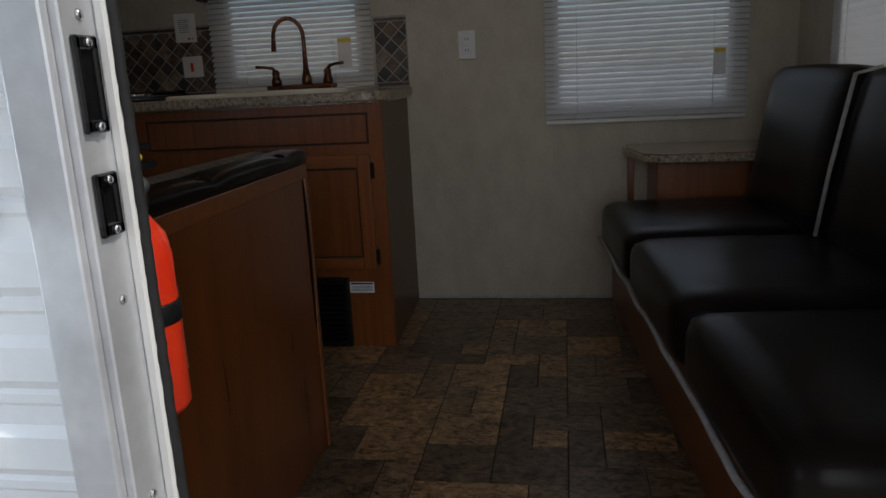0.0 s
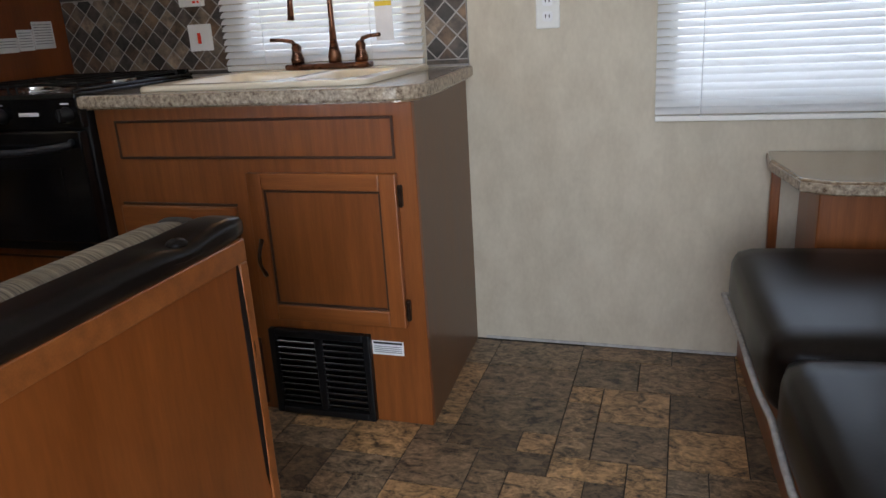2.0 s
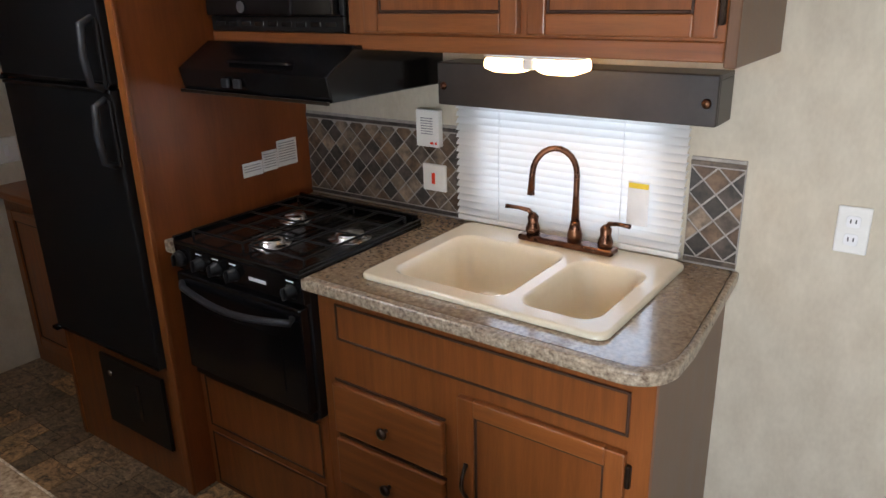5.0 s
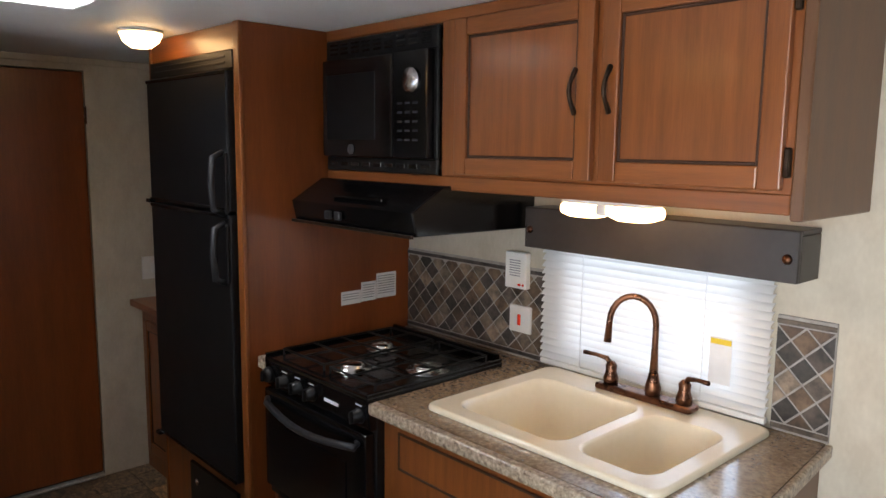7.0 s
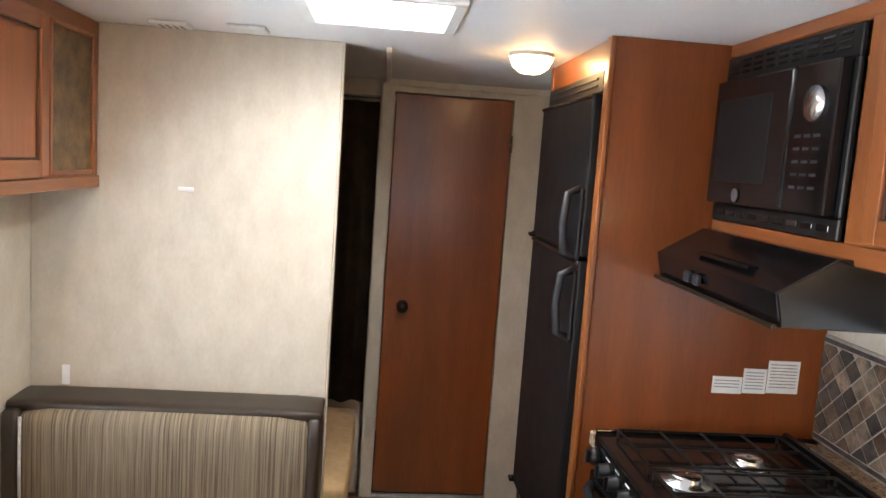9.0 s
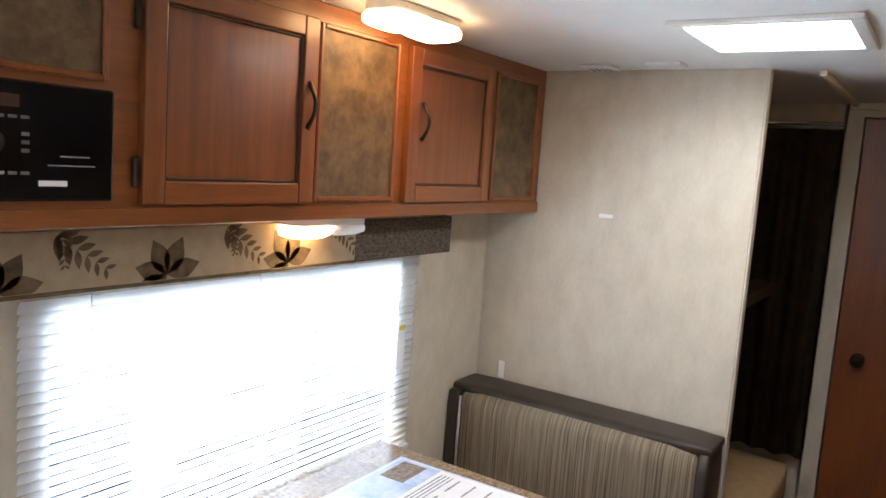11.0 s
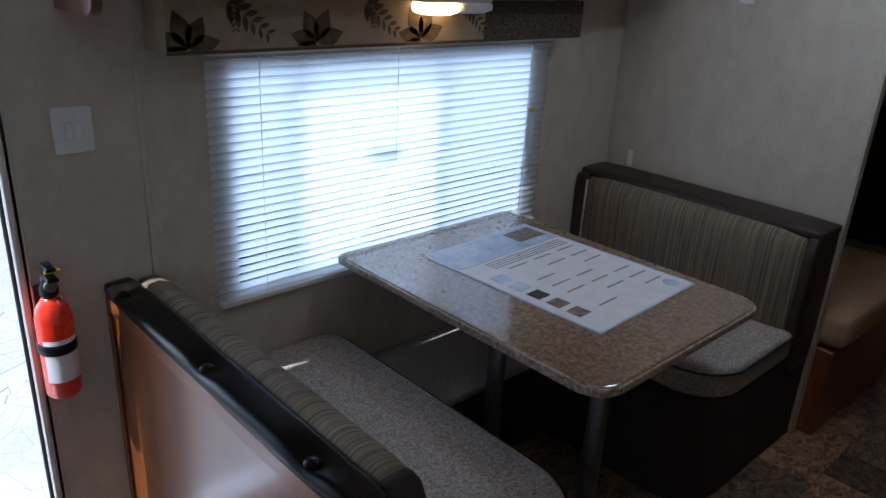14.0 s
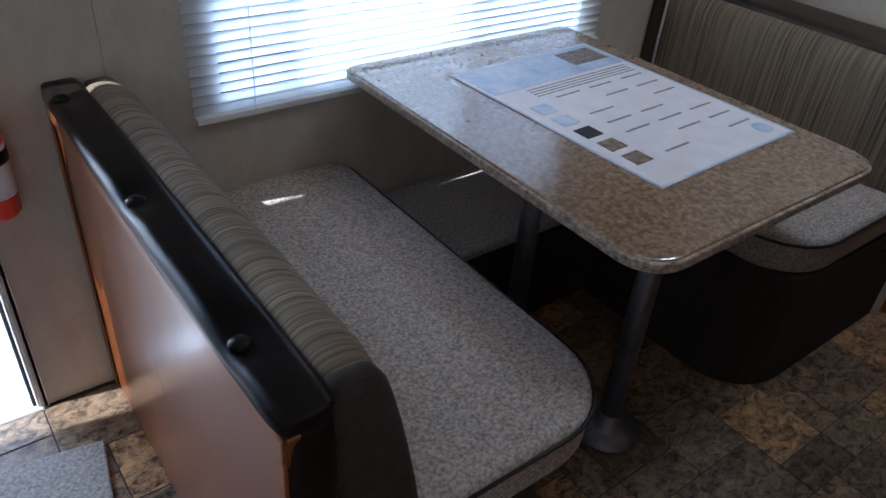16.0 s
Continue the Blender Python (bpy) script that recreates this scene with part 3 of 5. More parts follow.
def shaker_door(parent, x0, x1, z0, z1, y, side, pull=None, hinges=(), knob=None, w=0.045, panel=None, name="door"):
    """A framed door lying on the plane y; side -1 faces the aisle from the kitchen, +1 from the dinette wall."""
    def sy(a, b):
        return tuple(sorted((y + side * a, y + side * b)))
    d = part(name, box(x0 + w - 0.002, x1 - w + 0.002, *sy(0.002, 0.009), z0 + w - 0.002, z1 - w + 0.002, 0), panel or WOOD, parent)
    for a, b in ((x0, x0 + w), (x1 - w, x1)):
        part("stile", box(a, b, *sy(0.001, 0.02), z0, z1, 0.0035, 2), WOOD, d)
    for a, b in ((z0, z0 + w), (z1 - w, z1)):
        part("rail", box(x0 + w, x1 - w, *sy(0.001, 0.0195), a, b, 0.0035, 2), WOOD_H, d)
    e = 0.007
    # bead coloured dark to put in the shade round the recessed panel
    part("bead", boxes([(x0 + w, x0 + w + e, *sy(0.009, 0.014), z0 + w, z1 - w), (x1 - w - e, x1 - w, *sy(0.009, 0.014), z0 + w, z1 - w), (x0 + w + e, x1 - w - e, *sy(0.009, 0.014), z0 + w, z0 + w + e), (x0 + w + e, x1 - w - e, *sy(0.009, 0.014), z1 - w - e, z1 - w)], 0.002), DARK_WOOD_SHADE, d)
    if pull:
        px, pz = pull
        pts = [(px, y + side * (0.018 + 0.024 * math.sin(math.pi * k / 8)), pz - 0.05 + 0.1 * k / 8) for k in range(9)]
        part("handle", tube(pts, [0.0075, 0.0055, 0.0048, 0.005, 0.0056, 0.005, 0.0048, 0.0055, 0.0075], 8), DARK_BRONZE, d, "dark bronze bow handle")
    if knob:
        part("knob", lathe([(0.006, 0), (0.006, 0.012), (0.016, 0.018), (0.0165, 0.024), (0.009, 0.029), (0, 0.03)] if side > 0 else [(0, -0.03), (0.009, -0.029), (0.0165, -0.024), (0.016, -0.018), (0.006, -0.012), (0.006, 0)], (knob[0], y + side * 0.02, knob[1]), "y"), DARK_BRONZE, d, "dark round knob")
    for hx, hz in hinges:
        part("hinge", box(hx - 0.006, hx + 0.006, *sy(0.002, 0.016), hz - 0.028, hz + 0.028, 0.003), DARK_BRONZE, d)
    return d


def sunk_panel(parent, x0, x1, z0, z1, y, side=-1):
    """A thin framed panel; the shade round it is put in as a dark-coloured bead."""
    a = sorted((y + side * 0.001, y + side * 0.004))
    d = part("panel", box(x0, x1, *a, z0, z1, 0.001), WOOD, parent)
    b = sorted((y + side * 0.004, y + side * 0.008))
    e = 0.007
    part("bead", boxes([(x0, x0 + e, *b, z0, z1), (x1 - e, x1, *b, z0, z1), (x0 + e, x1 - e, *b, z1 - e, z1), (x0 + e, x1 - e, *b, z0, z0 + e)], 0.0015), DARK_WOOD_SHADE, d)


sinkcab = thing("sink_cabinet", "cherry wood sink cabinet with two drawers and a door", "cabinet", (-0.43, 1.95, 0))
part("body", boxes([(-0.911, 0.018, YF, YF + 0.02, 0.0, 0.871), (-0.911, -0.893, YF + 0.02, YK, 0.0, 0.871)], 0.002), WOOD, sinkcab)
part("side_panel", prism([(0.0, YF + 0.02), (0.0175, YF + 0.02), (-0.012, YK - 0.002), (-0.03, YK - 0.002)], 0.0, 0.868), WOOD_SIDE, sinkcab, "plain brown-grey film side panel")
sunk_panel(sinkcab, -0.845, -0.03, 0.735, 0.84, YF)
sunk_panel(sinkcab, -0.845, -0.48, 0.02, 0.225, YF)
for z0, z1, kz in ((0.452, 0.605, 0.522), (0.28, 0.43, 0.345)):
    dr = part("drawer", box(-0.865, -0.495, YF - 0.02, YF - 0.001, z0, z1, 0.006, 2), WOOD_H, sinkcab)
    part("knob", lathe([(0, -0.03), (0.009, -0.029), (0.0165, -0.024), (0.016, -0.018), (0.006, -0.012), (0.006, 0)], (-0.676, YF - 0.02, kz), "y"), DARK_BRONZE, dr, "dark round knob")
    # dark strip painted in for the shadow above the drawer front
    part("shadow_line", box(-0.865, -0.495, YF - 0.006, YF - 0.0015, z1 + 0.001, z1 + 0.008, 0.001), DARK_WOOD_SHADE, dr)
shaker_door(sinkcab, -0.45, -0.03, 0.29, 0.7, YF, -1, pull=(-0.425, 0.47), hinges=((-0.024, 0.643), (-0.024, 0.338)))

stoveend = thing("stove_base", "cherry wood panelled base under the oven", "cabinet", (-1.2, 1.95, 0))
part("body", boxes([(-1.498, -0.9115, YF, YF + 0.02, 0, 0.468)], 0.002), WOOD, stoveend)
sunk_panel(stoveend, -1.465, -0.94, 0.25, 0.44, YF)
sunk_panel(stoveend, -1.465, -0.94, 0.02, 0.225, YF)

counter = thing("countertop", "brown speckled granite-look laminate worktop, rounded front corner", "countertop", (-0.42, 1.93, 0.87))
for block in ((-0.91, -0.742, 1.64, YK - 0.001), (-0.742, -0.148, 1.64, 1.74), (-0.742, -0.148, 2.17, YK - 0.001), (-0.148, -0.04, 1.64, YK - 0.001)):
    part("slab", box(*block, 0.872, 0.91, 0), GRANITE, counter)
part("end_slab", prism(round_poly(-0.04, 0.035, 1.64, 1.8, (0, 0.07, 0.0, 0))[:-2] + [(0.034, 1.8), (-0.004, YK - 0.001), (-0.04, YK - 0.001)], 0.872, 0.91, "z", 0.0), GRANITE, counter)
part("front_edge", prism([(-0.91, 1.612)] + round_poly(-0.91, 0.05, 1.612, YK - 0.001, (0.0, 0.095, 0.0, 0.0), 10)[1:12] + [(0.05, 1.8), (0.012, YK - 0.002), (-0.003, YK - 0.002), (0.034, 1.8), (0.034, 1.72), (0.015, 1.672), (-0.02, 1.645), (-0.06, 1.6395), (-0.91, 1.6395)], 0.8785, 0.9115, "z", 0.006, 3), GRANITE_EDGE, counter, "mottled rolled edge")
part("left_stub", box(-1.498, -1.455, 1.612, YK - 0.002, 0.872, 0.91, 0.003), GRANITE_EDGE, counter, "narrow strip of worktop beside the oven")
part("back_strip", box(-1.498, -0.9105, 2.137, YK - 0.001, 0.872, 0.91, 0.002), GRANITE, counter)

sink = thing("kitchen_sink", "cream plastic double-bowl sink set in the worktop", "sink", (-0.45, 1.95, 0.91))


def bowl(x0, x1, y0, y1, depth):
    bm = bmesh.new()
    rings = []
    for inset, z, r in ((0.0, 0.925, 0.05), (0.003, 0.9235, 0.05), (0.007, 0.918, 0.05), (0.014, 0.90, 0.05), (0.03, 0.91 - depth + 0.03, 0.055), (0.06, 0.91 - depth, 0.045)):
        rings.append([bm.verts.new((*p, z)) for p in round_poly(x0 + inset, x1 - inset, y0 + inset, y1 - inset, (r,) * 4)])
    for a, b in zip(rings, rings[1:]):
        for k in range(len(a)):
            bm.faces.new((a[k], a[(k + 1) % len(a)], b[(k + 1) % len(a)], b[k])).smooth = True
    bm.faces.new(rings[-1])
    return bm


part("bowl", bowl(-0.735, -0.39, 1.75, 2.105, 0.16), CREAM, sink)
part("bowl", bowl(-0.36, -0.155, 1.75, 2.09, 0.14), CREAM, sink)
def sink_rim():
    """One moulded deck with a rolled outer edge, pierced by the two bowls."""
    bm = bmesh.new()
    rings = []
    for inset, z in ((0.0, 0.911), (0.0, 0.919), (0.003, 0.9235), (0.009, 0.925)):
        rings.append([bm.verts.new((*p, z)) for p in round_poly(-0.79 + inset, -0.11 - inset, 1.7 + inset, 2.215 - inset, (0.03,) * 4)])
    for a, b in zip(rings, rings[1:]):
        for k in range(len(a)):
            bm.faces.new((a[k], a[(k + 1) % len(a)], b[(k + 1) % len(a)], b[k])).smooth = True
    loops = [rings[-1]]
    for x0, x1, y0, y1 in ((-0.735, -0.39, 1.75, 2.105), (-0.36, -0.155, 1.75, 2.09)):
        loops.append([bm.verts.new((*p, 0.925)) for p in round_poly(x0, x1, y0, y1, (0.05,) * 4)])
    rim_edges = []
    for ring in loops:
        for k in range(len(ring)):
            pair = (ring[k], ring[(k + 1) % len(ring)])
            rim_edges.append(bm.edges.get(pair) or bm.edges.new(pair))
    bmesh.ops.triangle_fill(bm, use_beauty=True, use_dissolve=False, edges=rim_edges)
    bmesh.ops.recalc_face_normals(bm, faces=bm.faces[:])
    return bm


part("rim", sink_rim(), CREAM, sink)
for cx, cy, d in ((-0.56, 1.93, 0.16), (-0.258, 1.92, 0.14)):
    part("drain", lathe([(0.034, 0), (0.034, 0.003), (0.026, 0.004), (0.0, 0.002)], (cx, cy, 0.9105 - d)), STEEL, sink)

tap = thing("kitchen_tap", "oil-rubbed bronze gooseneck tap with two lever handles", "tap", (-0.43, 2.16, 0.925))
part("base_plate", box(-0.572, -0.285, 2.135, 2.185, 0.925, 0.943, 0.007, 3), BRONZE, tap)
neck = [(-0.405, 2.16, 0.943), (-0.405, 2.16, 1.08)] + [(-0.457 + 0.052 * math.cos(a), 2.16 - 0.028 * (1 - math.cos(a)), 1.13 + 0.072 * math.sin(a)) for a in (math.pi * k / 12 for k in range(13))] + [(-0.511, 2.101, 1.075)]
part("spout", tube(neck, [0.014] + [0.0082] * (len(neck) - 2) + [0.0105], 14), BRONZE, tap)
part("spout_collar", lathe([(0.02, 0), (0.021, 0.02), (0.015, 0.045), (0.0125, 0.06)], (-0.405, 2.16, 0.943)), BRONZE, tap)
for hx, s in ((-0.535, -1), (-0.315, 1)):
    h = part("handle", lathe([(0.02, 0), (0.021, 0.015), (0.0145, 0.035), (0.016, 0.052), (0.008, 0.062), (0, 0.064)], (hx, 2.16, 0.943)), BRONZE, tap)
    part("lever", tube([(hx, 2.16, 0.995), (hx + s * 0.012, 2.155, 1.012), (hx + s * 0.04, 2.145, 1.018), (hx + s * 0.075, 2.135, 1.02)], [0.008, 0.007, 0.0055, 0.0065], 10), BRONZE, h)

heater = thing("furnace_grille", "black louvred furnace grille low on the sink cabinet", "grille", (-0.29, YF, 0.0))
part("frame", boxes([(-0.445, -0.425, YF - 0.022, YF - 0.0005, 0.004, 0.262), (-0.16, -0.14, YF - 0.022, YF - 0.0005, 0.004, 0.262), (-0.425, -0.16, YF - 0.022, YF - 0.0005, 0.004, 0.024), (-0.425, -0.16, YF - 0.022, YF - 0.0005, 0.24, 0.262)], 0.004, 2), BLACK_SATIN, heater)
part("backing", box(-0.425, -0.16, YF - 0.004, YF - 0.0008, 0.024, 0.24, 0), BLACK, heater)
for k in range(11):
    z = 0.034 + k * 0.0186
    part("slat", boxes([(-0.425, -0.305, YF - 0.018, YF - 0.005, z, z + 0.008), (-0.285, -0.16, YF - 0.018, YF - 0.005, z, z + 0.008)], 0.002), BLACK, heater)
part("mullion", box(-0.305, -0.285, YF - 0.02, YF - 0.005, 0.024, 0.24, 0.002), BLACK_SATIN, heater)
lab = thing("warning_label", "white printed notice stuck beside the furnace grille", "label", (-0.09, YF, 0.2))
part("sheet", box(-0.14, -0.05, YF - 0.0016, YF - 0.0006, 0.203, 0.243, 0), PAPER, lab)
bars("print", lab, [(-0.136, -0.054, 0.234, 0.24)], BLACK_PRINT, "y", YF - 0.0024, 0.0006)
bars("print", lab, [(-0.135, -0.056, 0.226 - k * 0.0055, 0.2285 - k * 0.0055) for k in range(4)], PRINT, "y", YF - 0.0024, 0.0006)
gasd = thing("gas_detector", "small white box-shaped detector low on the cabinet", "detector", (-0.7, YF, 0.07))
part("case", box(-0.752, -0.648, YF - 0.03, YF - 0.0045, 0.07, 0.135, 0.006, 3), WHITE, gasd)
part("light", box(-0.705, -0.695, YF - 0.032, YF - 0.03, 0.098, 0.106, 0.001), PRINT, gasd)

# oven
oven = thing("gas_range", "black three-burner gas range with oven built into the counter", "oven", (-1.17, 1.9, 0.47))
X0, X1 = -1.452, -0.914
part("body", box(X0, X1, 1.64, 2.13, 0.47, 0.905, 0.004), BLACK_SATIN, oven)
cook = part("cooktop", box(X0, X1, 1.612, 2.135, 0.905, 0.922, 0.004, 2), BLACK, oven)
for a in (X0, X1 - 0.012):
    part("side_rim", box(a, a + 0.012, 1.612, 2.135, 0.9225, 0.932, 0.003, 2), BLACK, cook)
part("rear_rim", box(X0 + 0.0125, X1 - 0.0125, 2.12, 2.135, 0.9225, 0.945, 0.003, 2), BLACK, cook)
for bx, by, r in ((-1.27, 1.94, 0.036), (-1.16, 1.74, 0.04), (-1.0, 1.9, 0.044)):
    b = part("burner", lathe([(r * 1.5, 0), (r * 1.45, 0.004), (r, 0.006), (r, 0.016), (r * 0.9, 0.02), (r * 0.3, 0.022), (0, 0.022)], (bx, by, 0.921)), STEEL, cook, "bright steel burner cap")
for gx0, gx1 in ((X0 + 0.03, -1.19), (-1.165, X1 - 0.03)):
    rows = [(gx0, gx1, 1.66, 1.666, 0.938, 0.944), (gx0, gx1, 2.092, 2.098, 0.938, 0.944), (gx0, gx0 + 0.006, 1.66, 2.098, 0.938, 0.944), (gx1 - 0.006, gx1, 1.66, 2.098, 0.938, 0.944)]
    rows += [(gx0, gx1, y, y + 0.005, 0.939, 0.945) for y in (1.77, 1.88, 1.99)]
    rows += [((gx0 + gx1) / 2 - 0.003, (gx0 + gx1) / 2 + 0.003, 1.66, 2.098, 0.9385, 0.9445)]
    rows += [(gx, gx + 0.006, y, y + 0.006, 0.921, 0.939) for gx in (gx0, gx1 - 0.006) for y in (1.66, 2.092)]
    part("grate", boxes(rows, 0.0015), GRILL, oven)
ctrl = part("control_panel", prism([(1.62, 0.828), (1.645, 0.828), (1.645, 0.906), (1.612, 0.906)], X0, X1, "x", 0.004), BLACK, oven)
for kx in (-1.425, -1.335, -1.26, -1.185, -0.955):
    k = part("knob", lathe([(0.0, -0.026), (0.017, -0.025), (0.019, -0.004), (0.024, 0.0)] if kx > -1.42 else [(0, -0.02), (0.022, -0.018), (0.026, 0)], (kx, 1.616, 0.865), "y", 16), BLACK_SATIN, ctrl)
    part("grip", box(kx - 0.004, kx + 0.004, 1.582, 1.594, 0.848, 0.882, 0.002), BLACK_SATIN, k)
bars("marking", ctrl, [(kx - 0.014, kx + 0.014, 0.892, 0.896) for kx in (-1.335, -1.26, -1.185, -0.955)] + [(-1.12, -1.05, 0.862, 0.872)], PAPER, "y", 1.6125, 0.001)
od = part("oven_door", box(X0 + 0.004, X1 - 0.004, 1.606, 1.639, 0.5, 0.822, 0.006, 3), BLACK, oven)
part("window", box(X0 + 0.09, X1 - 0.09, 1.6035, 1.606, 0.55, 0.72, 0.001), BLACK, od)
part("handle", tube([(X0 + 0.03, 1.604, 0.792)] + [(X0 + 0.05 + 0.46 * k / 8, 1.588 - 0.022 * math.sin(math.pi * k / 8), 0.785 - 0.018 * math.sin(math.pi * k / 8)) for k in range(9)] + [(X1 - 0.034, 1.604, 0.792)], 0.0105, 10), HANDLE_GREY, od, "grey curved bar handle")
part("kick_strip", box(X0 + 0.006, X1 - 0.006, 1.622, 1.64, 0.47, 0.497, 0.003), BLACK_SATIN, oven)

# range hood
hood = thing("range_hood", "black metal range hood under the wall cabinet", "range hood", (-1.2, 2.0, 1.34))
part("body", prism([(1.76, 1.34), (2.245, 1.335), (2.245, 1.474), (1.86, 1.474), (1.745, 1.405)], -1.495, -0.895, "x", 0.004), BLACK, hood)
part("light_recess", box(-1.3, -1.05, 1.765, 1.82, 1.425, 1.433, 0.001), BLACK, hood)
part("switch", box(-1.3, -1.27, 1.738, 1.75, 1.36, 1.385, 0.003), HANDLE_GREY, hood)
part("switch", box(-1.25, -1.22, 1.738, 1.75, 1.36, 1.385, 0.003), HANDLE_GREY, hood)
part("lip", box(-1.495, -0.895, 1.744, 1.752, 1.336, 1.345, 0.001), DARK_BRONZE, hood)

# wall cabinet over the sink
YU = 1.89
upper = thing("wall_cabinet", "cherry wood wall cabinet with two doors over the sink", "cabinet", (-0.73, 2.05, 1.475))
part("body", boxes([(-1.498, -1.49, YU, YK - 0.002, 1.476, TOP - 0.002), (-1.49, -0.94, YU, YK - 0.002, 1.476, 1.5), (-1.49, -0.94, YU, YU + 0.02, 1.915, TOP - 0.002), (-0.94, 0.02, YU, YK - 0.002, 1.48, TOP - 0.002)], 0.002), WOOD, upper)
part("light_rail", boxes([(-1.498, 0.02, YU - 0.004, YU + 0.018, 1.462, 1.502)], 0.003), WOOD_H, upper)
part("side_panel", box(0.0205, 0.045, YU - 0.006, YK - 0.002, 1.452, TOP - 0.002, 0.003), WOOD_SIDE, upper, "plain brown film end panel")
part("top_rail", boxes([(-1.498, 0.02, YU - 0.003, YU + 0.018, 1.918, TOP - 0.002)], 0.002), WOOD_H, upper)
shaker_door(upper, -0.872, -0.425, 1.508, 1.915, YU, -1, pull=(-0.472, 1.71), hinges=())
shaker_door(upper, -0.402, 0.005, 1.508, 1.915, YU, -1, pull=(-0.378, 1.71), hinges=((0.012, 1.56), (0.012, 1.86)))

mw = thing("microwave", "black built-in microwave with vented trim kit", "microwave", (-1.24, 2.0, 1.5))
part("trim_frame", boxes([(-1.485, -0.945, YU - 0.012, YU, 1.502, 1.545), (-1.485, -0.945, YU - 0.012, YU, 1.85, 1.912), (-1.485, -1.455, YU - 0.012, YU, 1.545, 1.85), (-0.962, -0.945, YU - 0.012, YU, 1.545, 1.85)], 0.003), BLACK_SATIN, mw)
for k in range(9):
    part("vent_slot", boxes([(-1.46 + k * 0.056, -1.42 + k * 0.056, YU - 0.0145, YU - 0.012, z, z + 0.007) for z in (1.866, 1.88, 1.894)], 0.001), BLACK, mw)
    part("vent_slot", boxes([(-1.46 + k * 0.056, -1.42 + k * 0.056, YU - 0.0145, YU - 0.012, 1.517, 1.53)], 0.001), BLACK, mw)
mwd = part("door", box(-1.47, -1.115, YU - 0.04, YU - 0.002, 1.547, 1.848, 0.006, 2), BLACK, mw)
part("window", box(-1.44, -1.19, YU - 0.0425, YU - 0.04, 1.6, 1.8, 0.002), FRIDGE, mwd)
part("badge", lathe([(0.016, -0.002), (0.016, 0)], (-1.31, YU - 0.0425, 1.57), "y"), GREY_STEEL, mwd, "small pale oval badge")
mwc = part("control_panel", box(-1.113, -0.963, YU - 0.036, YU - 0.002, 1.547, 1.848, 0.004, 2), BLACK, mw)
part("dial_ring", lathe([(0.026, -0.006), (0.031, -0.011), (0.036, -0.006), (0.036, 0)], (-1.03, YU - 0.036, 1.765), "y", 28), STEEL, mwc, "bright ring round the display dial")
part("display", lathe([(0.0, -0.0075), (0.026, -0.0075), (0.026, -0.004)], (-1.03, YU - 0.036, 1.765), "y", 24), BLACK, mwc)
part("digits", box(-1.042, -1.018, YU - 0.0445, YU - 0.0436, 1.76, 1.77, 0), DISPLAY, mwc)
bars("button", mwc, [(-1.09 + 0.034 * i, -1.068 + 0.034 * i, 1.7 - 0.026 * j, 1.706 - 0.026 * j) for i in range(3) for j in range(5)], HANDLE_GREY, "y", YU - 0.0375, 0.0013)

lit = thing("under_cabinet_lamp", "lit double warm lamp under the wall cabinet", "lamp", (-0.43, 1.95, 1.46))
part("base", prism(round_poly(-0.56, -0.3, 1.925, 2.02, (0.03,) * 4), 1.45, 1.4755, "z", 0.004), WHITE, lit)
for a, b in ((-0.555, -0.445), (-0.415, -0.305)):
    part("diffuser", cushion(a, b, 1.93, 2.015, 1.418, 1.452, 0.016, 0.004, 4), LAMP, lit)
part("bridge", box(-0.445, -0.415, 1.928, 2.017, 1.425, 1.452, 0.006, 2), WHITE, lit)

val = thing("window_valance", "dark grey-brown boxed valance over the kitchen blind", "valance", (-0.44, 2.18, 1.29))
part("front", box(-0.835, -0.05, 2.13, 2.142, 1.292, 1.41, 0.003), VALANCE, val)
part("top", box(-0.835, -0.05, 2.142, YK - 0.002, 1.398, 1.41, 0.002), VALANCE, val)
for x in (-0.835, -0.062):
    part("end", box(x, x + 0.012, 2.142, YK - 0.002, 1.292, 1.398, 0.002), VALANCE, val)
for x in (-0.815, -0.075):
    part("button", lathe([(0, -0.008), (0.009, -0.006), (0.012, 0)], (x, 2.13, 1.345), "y", 14), BRONZE, val)

# small plates on the kitchen wall
def plate(name, x0, x1, z0, z1, label, cat, y=YK, side=-1, proud=0.008):
    ob = thing(name, label, cat, ((x0 + x1) / 2, y, z0))
    a = sorted((y + side * 0.0005, y + side * proud))
    part("plate", box(x0, x1, *a, z0, z1, 0.0035, 2), WHITE, ob)
    return ob


o = plate("wall_outlet", 0.212, 0.282, 1.008, 1.12, "white duplex power outlet on the papered wall", "outlet")
for z in (1.085, 1.042):
    s = part("socket", prism(round_poly(0.232, 0.262, z - 0.014, z + 0.014, (0.008,) * 4, 4), YK - 0.0105, YK - 0.008, "y", 0.001), PAPER, o)
    bars("slot", s, [(0.24, 0.243, z - 0.004, z + 0.006), (0.251, 0.254, z - 0.004, z + 0.006)], BLACK_PRINT, "y", YK - 0.0113, 0.0006)
o = plate("alarm", -0.985, -0.898, 1.14, 1.255, "white wall alarm above the splash tiles", "alarm", y=YK - 0.012, proud=0.024)
bars("mark", o, [(-0.93, -0.918, 1.15, 1.157), (-0.912, -0.905, 1.15, 1.157)], RED, "y", YK - 0.0375, 0.001)
bars("grille_line", o, [(-0.965, -0.92, 1.18 + 0.008 * k, 1.183 + 0.008 * k) for k in range(7)], PRINT, "y", YK - 0.0375, 0.001)
o = plate("wall_switch", -0.975, -0.886, 0.996, 1.083, "white water-pump switch plate on the splash tiles", "switch", y=YK - 0.012, proud=0.01)
